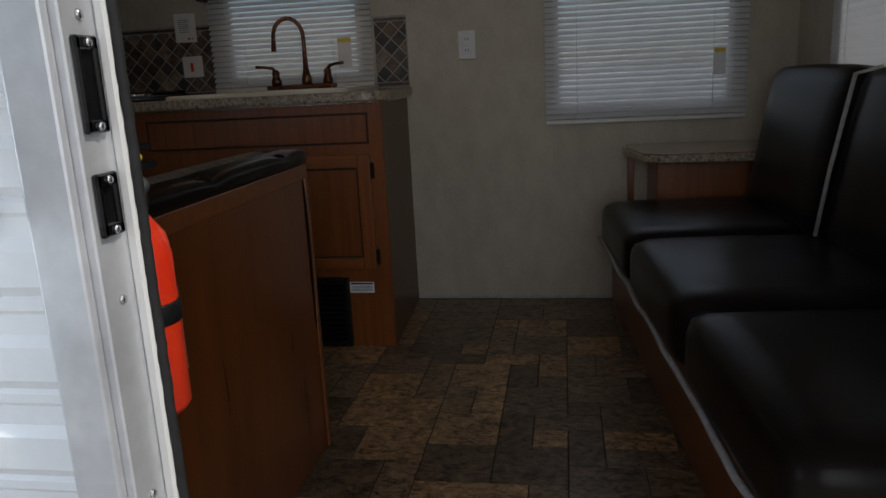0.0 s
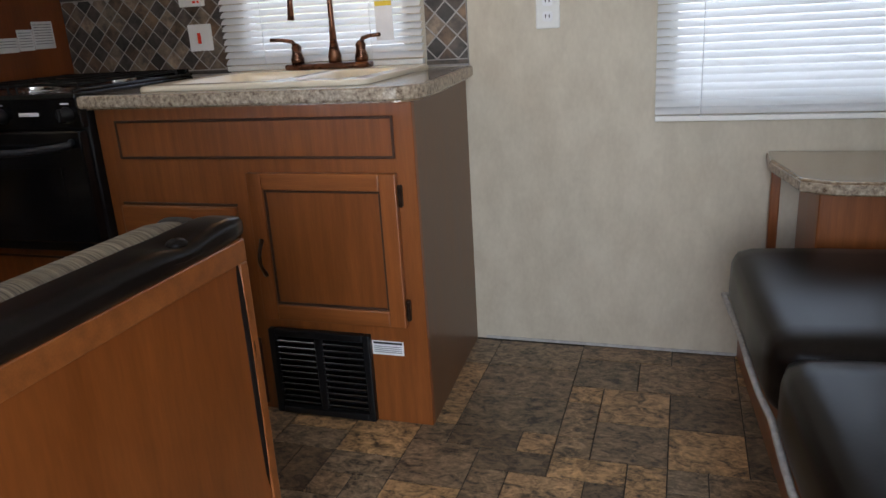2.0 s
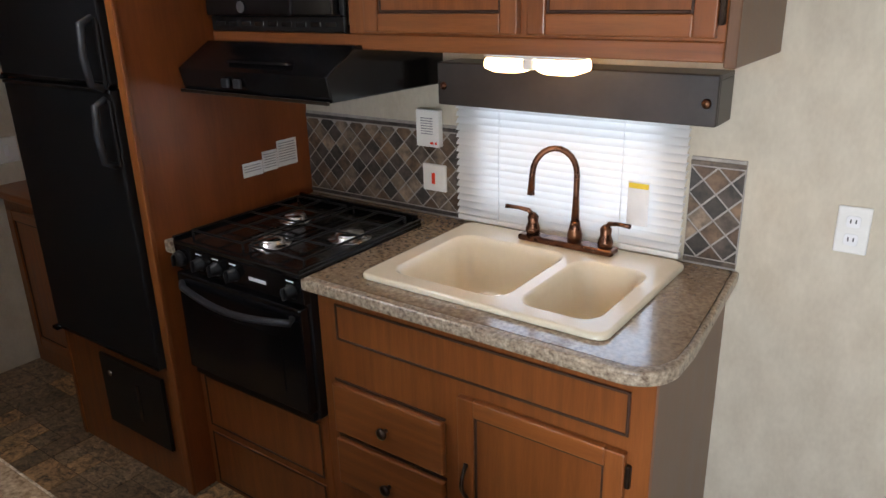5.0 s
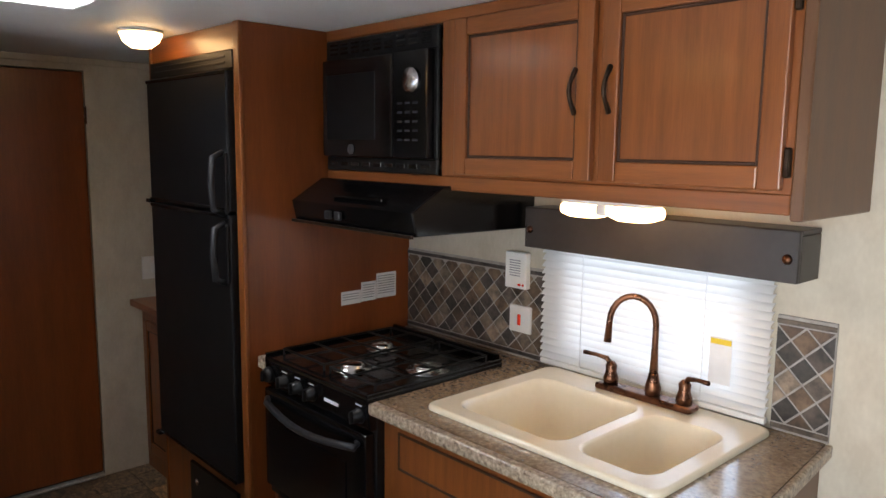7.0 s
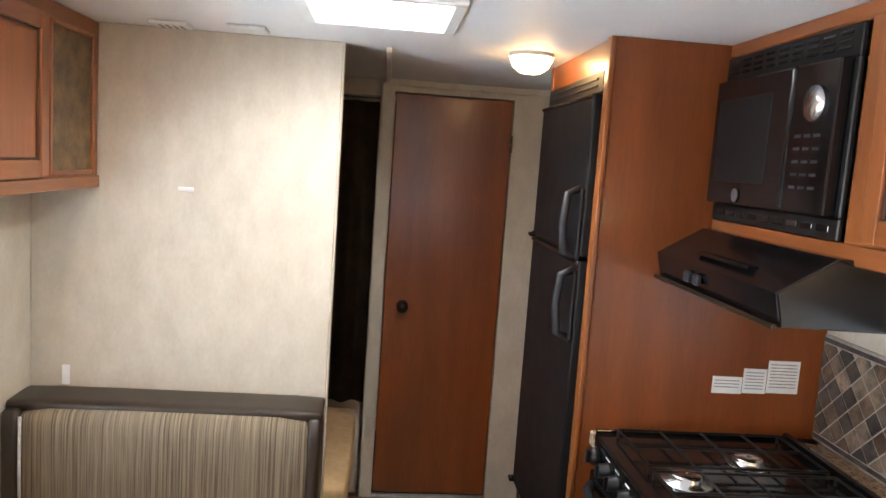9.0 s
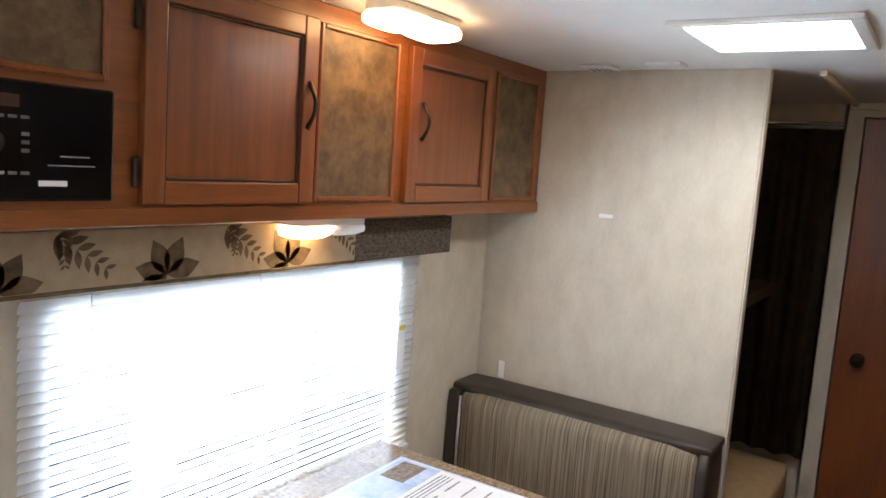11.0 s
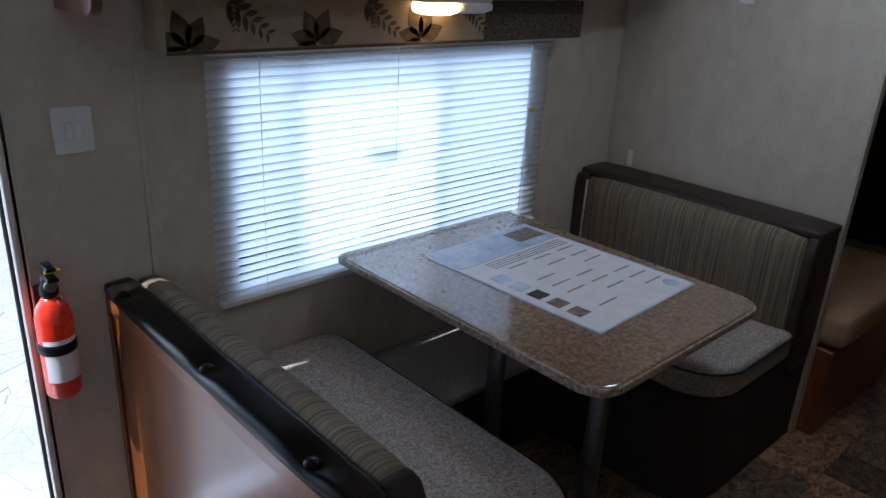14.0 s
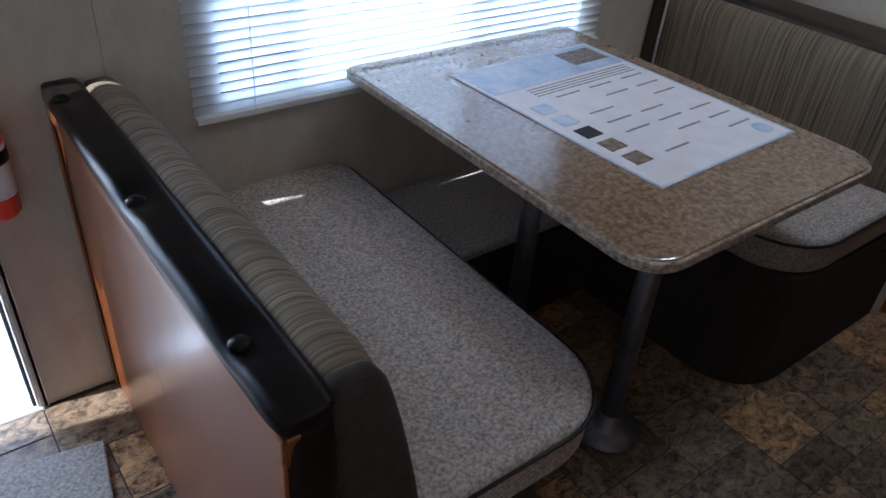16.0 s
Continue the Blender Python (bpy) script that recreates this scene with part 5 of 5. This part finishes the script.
part("collar", boxes([(SK[0] - 0.04, SK[0] - 0.02, SK[2] - 0.04, SK[3] + 0.04, TOP + 0.0505, TOP + 0.0995), (SK[1] + 0.02, SK[1] + 0.04, SK[2] - 0.04, SK[3] + 0.04, TOP + 0.0505, TOP + 0.0995)], 0.002), WHITE, skl)


def ceiling_lamp(x, y, r, label, double=False):
    ob = thing("ceiling_light", label, "lamp", (x, y, TOP - 0.05), "ceiling lights")
    if double:
        part("base", prism(round_poly(x - 0.14, x + 0.14, y - 0.06, y + 0.06, (0.05,) * 4), TOP - 0.02, TOP - 0.001, "z", 0.004), WHITE, ob)
        for s in (-0.07, 0.07):
            part("diffuser", cushion(x + s - 0.062, x + s + 0.062, y - 0.054, y + 0.054, TOP - 0.05, TOP - 0.018, 0.017, 0.005, 4), LAMP, ob)
    else:
        part("base", lathe([(r, -0.012), (r, -0.001)], (x, y, TOP), "z", 28), WHITE, ob)
        part("diffuser", lathe([(0.0, -0.062), (r * 0.45, -0.058), (r * 0.8, -0.04), (r * 0.97, -0.013)], (x, y, TOP), "z", 28), LAMP, ob)
    return ob


ceiling_lamp(-1.93, 1.45, 0.07, "lit round warm ceiling light near the fridge")
ceiling_lamp(-1.02, 0.27, 0, "lit double warm ceiling light by the overhead cabinet", True)
for x, y in ((-1.9, 0.37), (-1.86, 0.6)):
    cv = thing("ceiling_vent", "small flat white vent plate on the ceiling", "vent", (x, y, TOP - 0.01), "ceiling plates")
    part("plate", box(x - 0.04, x + 0.04, y - 0.055, y + 0.055, TOP - 0.012, TOP - 0.0005, 0.004, 2), WHITE, cv)
    if y < 0.5:
        bars("slot", cv, [(x - 0.025, x + 0.025, y - 0.03 + 0.02 * k, y - 0.024 + 0.02 * k) for k in range(4)], PRINT, "z", TOP - 0.0135, 0.0015)

# ---- bunk space behind the partition ----
bunk = thing("bunk_bed", "low bunk with a tan mattress behind the partition", "bed", (-2.5, 0.4, 0))
part("base", box(XB - 0.03, XP - 0.035, YD + 0.005, 0.93, 0.0, 0.34, 0.004), WOOD, bunk)
part("mattress", cushion(XB + 0.075, XP - 0.045, YD + 0.01, 0.95, 0.342, 0.47, 0.03, 0.008, 7), MATTRESS, bunk, "tan mattress")
part("upper_board", box(XB - 0.03, XP - 0.035, YD + 0.005, 0.8, 1.15, 1.2, 0.004), DARK_WOOD_SHADE, bunk)
cur = thing("bunk_curtain", "dark brown curtain gathered at the bunk opening", "curtain", (-2.7, 0.93, 0.5))
bmc = bmesh.new()
prev = None
for k in range(73):
    u = k / 72
    y, x = 0.3 + 0.68 * u, XB + 0.04 + 0.02 * math.sin(u * 46) + 0.008 * math.sin(u * 17)
    pair = (bmc.verts.new((x, y, 0.48)), bmc.verts.new((x - 0.004, y, 1.84)))
    if prev:
        bmc.faces.new((prev[0], pair[0], pair[1], prev[1])).smooth = True
    prev = pair
bmesh.ops.solidify(bmc, geom=bmc.faces[:], thickness=0.003)
part("cloth", bmc, CURTAIN, cur)
part("rod", tube([(XB + 0.04, YD + 0.001, 1.86), (XB + 0.04, 0.985, 1.86)], 0.008, 10), STEEL, cur)

# ---- sofa end ----
sofa = thing("sofa", "dark brown vinyl jackknife sofa with pale piping on a wood base", "sofa", (1.1, 0.9, 0))
part("base", box(0.845, 1.36, 0.2, YK - 0.01, 0.0, 0.33, 0.004), WOOD, sofa, "cherry wood base panel")
edges_y = (0.02, 0.62, 1.26, 1.87)
for a, b in zip(edges_y, edges_y[1:]):
    part("seat_cushion", cushion(0.755, 1.3, a + 0.009, b - 0.009, 0.335, 0.485, 0.04, 0.009, 12), LEATHER, sofa)
part("piping", tube([(0.762, 0.02, 0.345)] + [(0.749 + 0.003 * math.sin(k * 1.7), 0.02 + 1.85 * k / 18, 0.349 + 0.004 * math.sin(k * 2.3)) for k in range(19)] + [(0.8, 1.876, 0.35), (0.9, 1.872, 0.35)], 0.007, 8), PIPING, sofa, "pale grey piping")
for a, b in ((0.25, 1.17), (1.18, 1.8)):
    bmk = cushion(-0.055, 0.055, a, b, 0.0, 0.46, 0.04, 0.014, 9)
    bmesh.ops.transform(bmk, matrix=pose(1.275, 0, 0.455, 0, 10, 0), verts=bmk.verts[:])
    part("back_cushion", bmk, LEATHER, sofa)
bt = [Vector((-0.06, 1.175, 0.02)), Vector((-0.064, 1.175, 0.2)), Vector((-0.06, 1.175, 0.44)), Vector((0.0, 1.175, 0.465))]
part("piping", tube([pose(1.275, 0, 0.455, 0, 10, 0) @ p for p in bt], 0.006, 8), PIPING, sofa)
pivot = Matrix.Translation((0.757, 1.88, 0))
sofa.matrix_basis = pivot @ pose(0, 0, 0, 0, 0, 4.3) @ pivot.inverted() @ sofa.matrix_basis

et = thing("end_table", "speckled laminate end table on a wood box and post", "table", (1.15, 2.05, 0.33))
part("top", prism([(0.865, YK - 0.003), (0.86, 2.12), (0.905, 1.88), (0.975, 1.845), (1.48, 1.83), (1.48, YK - 0.003)], 0.61, 0.645, "z", 0.006, 2), GRANITE, et)
part("edge_band", prism([(0.862, YK - 0.003), (0.857, 2.12), (0.902, 1.876), (0.974, 1.841), (1.483, 1.826), (1.483, YK - 0.003)], 0.615, 0.638, "z", 0.002, 1), GRANITE_EDGE, et)
part("box", box(0.955, 1.478, 1.93, YK - 0.004, 0.335, 0.6095, 0.003), WOOD, et)
part("post", box(0.875, 0.9, 2.2, 2.225, 0.335, 0.6095, 0.003), WOOD, et)

rug = solo("door_mat", box(0.0, 0.78, 0.0, 0.42, 0.001, 0.014, 0.004, 2), CARPET, "grey looped carpet mat inside the doorway", "mat")
rug.matrix_basis = pose(0.08, 0.12, 0, 0, 0, -10)

# ---- doorway and outside ----
jamb = thing("door_frame", "mill aluminium entry door frame with strike plates and black seal", "door frame", (DOOR_L, YD - 0.06, 0))
jamb["kind"] = "structure"
part("jamb", boxes([(DOOR_L - 0.03, DOOR_L, YD - 0.075, YD - 0.0605, -0.02, 1.87), (DOOR_L, DOOR_L + 0.012, YD - 0.075, YD + 0.004, -0.02, 1.87)], 0.002), ALUMINIUM, jamb)
part("outer_flange", box(DOOR_L - 0.05, DOOR_L + 0.004, YD - 0.088, YD - 0.0755, -0.06, 1.93, 0.004, 2), ALUMINIUM, jamb)
part("stop", box(DOOR_L + 0.012, DOOR_L + 0.026, YD - 0.022, YD + 0.004, -0.02, 1.87, 0.003), WHITE, jamb)
part("seal", tube([(DOOR_L + 0.028, YD - 0.012 + random.uniform(-0.0012, 0.0012), -0.02 + 1.89 * k / 220) for k in range(221)], 0.0065, 6), RUBBER, jamb, "black rubber door seal")
part("right_jamb", boxes([(DOOR_R - 0.012, DOOR_R, YD - 0.075, YD + 0.004, -0.02, 1.87), (DOOR_R - 0.004, DOOR_R + 0.05, YD - 0.088, YD - 0.0755, -0.06, 1.93)], 0.002), ALUMINIUM, jamb)
part("sill", box(DOOR_L + 0.012, DOOR_R - 0.012, YD - 0.09, YD + 0.012, -0.02, 0.004, 0.003), ALUMINIUM, jamb)
part("head", box(DOOR_L + 0.012, DOOR_R - 0.012, YD - 0.075, YD + 0.004, 1.855, 1.87, 0.002), ALUMINIUM, jamb)
for z0, z1 in ((0.905, 1.0), (0.8, 0.865)):
    s = part("strike_plate", boxes([(DOOR_L + 0.012, DOOR_L + 0.019, YD - 0.066, YD - 0.03, z0, z0 + 0.014), (DOOR_L + 0.012, DOOR_L + 0.019, YD - 0.066, YD - 0.03, z1 - 0.014, z1), (DOOR_L + 0.012, DOOR_L + 0.019, YD - 0.066, YD - 0.058, z0, z1), (DOOR_L + 0.012, DOOR_L + 0.019, YD - 0.038, YD - 0.03, z0, z1)], 0.002), BLACK, jamb, "black strike plate")
    part("recess", box(DOOR_L + 0.0122, DOOR_L + 0.0135, YD - 0.058, YD - 0.038, z0 + 0.014, z1 - 0.014, 0), BLACK_SATIN, s)
    for z in (z0 + 0.007, z1 - 0.007):
        part("screw", lathe([(0.005, 0), (0.004, 0.003), (0, 0.0035)], (DOOR_L + 0.019, YD - 0.047, z), "x", 10), STEEL, s)
for z in (0.73, 1.02, 0.5):
    part("screw", lathe([(0.0055, 0), (0.0045, 0.003), (0, 0.0035)], (DOOR_L + 0.012, YD - 0.045, z), "x", 10), STEEL, jamb)

sid = []
z, poly = -0.1, []
while z < 2.05:
    for dz, dy in ((0, 0), (0.012, -0.008), (0.05, -0.008), (0.062, 0), (0.085, 0), (0.09, -0.004), (0.1, -0.004)):
        poly.append((YD - 0.066 + dy, z + dz))
    z += 0.105
poly += [(YD - 0.061, z), (YD - 0.061, -0.1)]
body = thing("exterior_siding", "white ribbed aluminium siding of the trailer", "siding", (-1.5, YD - 0.07, -0.1))
body["kind"] = "structure"
part("siding", prism(poly, DW[1], DOOR_L - 0.01, "x"), SIDING, body)
part("siding", prism(poly, XB - 0.9, DW[0], "x"), SIDING, body)
part("siding", prism(poly, DOOR_R + 0.02, XF + 0.05, "x"), SIDING, body)
part("skirt", box(XB - 0.9, XF + 0.05, YD - 0.06, YK + 0.05, -0.25, -0.072, 0), SIDING, body)
gh = thing("grab_handle", "white curved folding grab handle beside the door", "handle", (0.02, YD - 0.1, 0.8))
part("bar", tube([(-0.06, YD - 0.09, 1.2), (-0.06, YD - 0.14, 1.15)] + [(-0.06 + 0.05 * (k / 8) ** 2, YD - 0.15, 1.1 - 0.24 * k / 8) for k in range(9)] + [(0.06, YD - 0.12, 0.84), (0.075, YD - 0.1, 0.835)], 0.016, 12), SIDING, gh)

ground = solo("ground", box(-400, 400, -400, 400, -0.95, -0.6, 0), CONCRETE, "pale cracked concrete paving round the trailer", "ground", kind="structure")
nb = thing("neighbour_trailer", "white parked travel trailer across the paving", "trailer", (-1.5, -9.0, -0.6))
part("body", box(-5.5, 3.0, -11.2, -8.9, -0.05, 2.3, 0.08, 3), SIDING, nb)
part("stripe", box(-5.45, 2.95, -8.897, -8.88, 0.55, 0.85, 0.005), PRINT, nb, "grey stripe")
for x in (-4.2, -0.3, 1.6):
    w = part("window", box(x - 0.5, x + 0.5, -8.897, -8.87, 1.05, 1.65, 0.02), BLACK, nb)
    part("window_frame", boxes([(x - 0.54, x - 0.5, -8.897, -8.865, 1.01, 1.69), (x + 0.5, x + 0.54, -8.897, -8.865, 1.01, 1.69)], 0.005), WHITE, w)
for x in (-4.6, -3.7):
    w = part("wheel", lathe([(0.2, -0.02), (0.33, 0.0), (0.34, 0.1), (0.33, 0.2)], (x, -8.98, -0.26), "y", 24), RUBBER, nb)
    part("rim", lathe([(0.0, 0.21), (0.18, 0.215), (0.2, 0.19)], (x, -8.98, -0.26), "y", 20), ALUMINIUM, w)


# ---- splash tiles ----
def clip(poly, axis, limit, keep_less):
    out = []
    for i, p in enumerate(poly):
        q = poly[(i + 1) % len(poly)]
        ip, iq = (p[axis] <= limit) == keep_less, (q[axis] <= limit) == keep_less
        if ip:
            out.append(p)
        if ip != iq:
            t = (limit - p[axis]) / (q[axis] - p[axis])
            out.append((p[0] + t * (q[0] - p[0]), p[1] + t * (q[1] - p[1])))
    return out


def splash(x0, x1, z0, z1, label):
    ob = solo("backsplash", box(x0, x1, YK - 0.008, YK - 0.0005, z0, z1, 0.001), PALE_GROUT, label, "backsplash", kind="structure")
    part("trim_strip", boxes([(x0, x1, YK - 0.012, YK - 0.008, z1 - 0.02, z1 - 0.008), (x0, x1, YK - 0.012, YK - 0.008, z0 + 0.006, z0 + 0.018)], 0.0015), SPLASH, ob)
    d = 0.034
    lo, hi = z0 + 0.022, z1 - 0.024
    i = 0
    nx, nz = int((x1 - x0) / d) + 2, int((hi - lo) / d) + 2
    for a in range(-1, nx + 1):
        for b in range(-1, nz + 1):
            if (a + b) % 2:
                continue
            cx, cz, r = x0 + a * d, lo + b * d, d - 0.0035
            poly = [(cx - r, cz), (cx, cz - r), (cx + r, cz), (cx, cz + r)]
            for ax, lim, less in ((0, x0 + 0.002, False), (0, x1 - 0.002, True), (1, lo, False), (1, hi, True)):
                poly = clip(poly, ax, lim, less) if poly else poly
            if len(poly) > 2 and max(p[0] for p in poly) - min(p[0] for p in poly) > 0.01 and max(p[1] for p in poly) - min(p[1] for p in poly) > 0.01:
                part("tile", prism(poly, YK - 0.0105, YK - 0.008, "y"), SPLASH, ob)


splash(-1.498, -0.835, 0.913, 1.208, "slate-look diamond tile splash behind the hob")
splash(-0.131, 0.003, 0.913, 1.196, "slate-look diamond tile splash beside the window")

# ---- floor tiles ----
CELL = 0.092
cols, rows_n = int((XF - XB) / CELL) + 1, int((YK - YD) / CELL) + 2
taken, rng = set(), random.Random(7)
shapes, rest = {}, []
verts, faces = [], []
for j in range(rows_n):
    for i in range(cols):
        if (i, j) in taken:
            continue
        opts = [(2, 1), (1, 1), (2, 2), (3, 2), (2, 2), (2, 2), (1, 2)]
        rng.shuffle(opts)
        for w, h in opts + [(1, 1)]:
            cells = [(i + a, j + b) for a in range(w) for b in range(h)]
            if all(c not in taken and c[0] < cols and c[1] < rows_n for c in cells):
                break
        taken.update(cells)
        x0, y0 = XB + i * CELL, YD + 0.01 + j * CELL
        x1, y1 = min(x0 + w * CELL, XF), min(y0 + h * CELL, YK)
        if x1 - x0 < 0.02 or y1 - y0 < 0.02:
            continue
        key = (round(x1 - x0, 3), round(y1 - y0, 3))
        if -1.3 < x0 < 0.85:
            if key not in shapes:
                g = 0.0014
                shapes[key] = mesh_of("tile", box(g, key[0] - g, g, key[1] - g, -0.003, 0.0, 0.0012), TILE)
            t = new("tile", shapes[key])
            t.matrix_basis = Matrix.Translation((x0, y0, 0))
            t.parent = floor
        else:
            g = 0.0014
            n0 = len(verts)
            verts += [(x, y, z) for z in (-0.003, 0.0) for x, y in ((x0 + g, y0 + g), (x1 - g, y0 + g), (x1 - g, y1 - g), (x0 + g, y1 - g))]
            faces += [[n0 + k for k in f] for f in ((4, 5, 6, 7), (0, 1, 5, 4), (1, 2, 6, 5), (2, 3, 7, 6), (3, 0, 4, 7))]
me = bpy.data.meshes.new("tiles")
me.from_pydata(verts, [], faces)
me.materials.append(TILE_REST)
far_tiles = new("tiles", me)
far_tiles.parent = floor
tagged(far_tiles, kind="stuff")
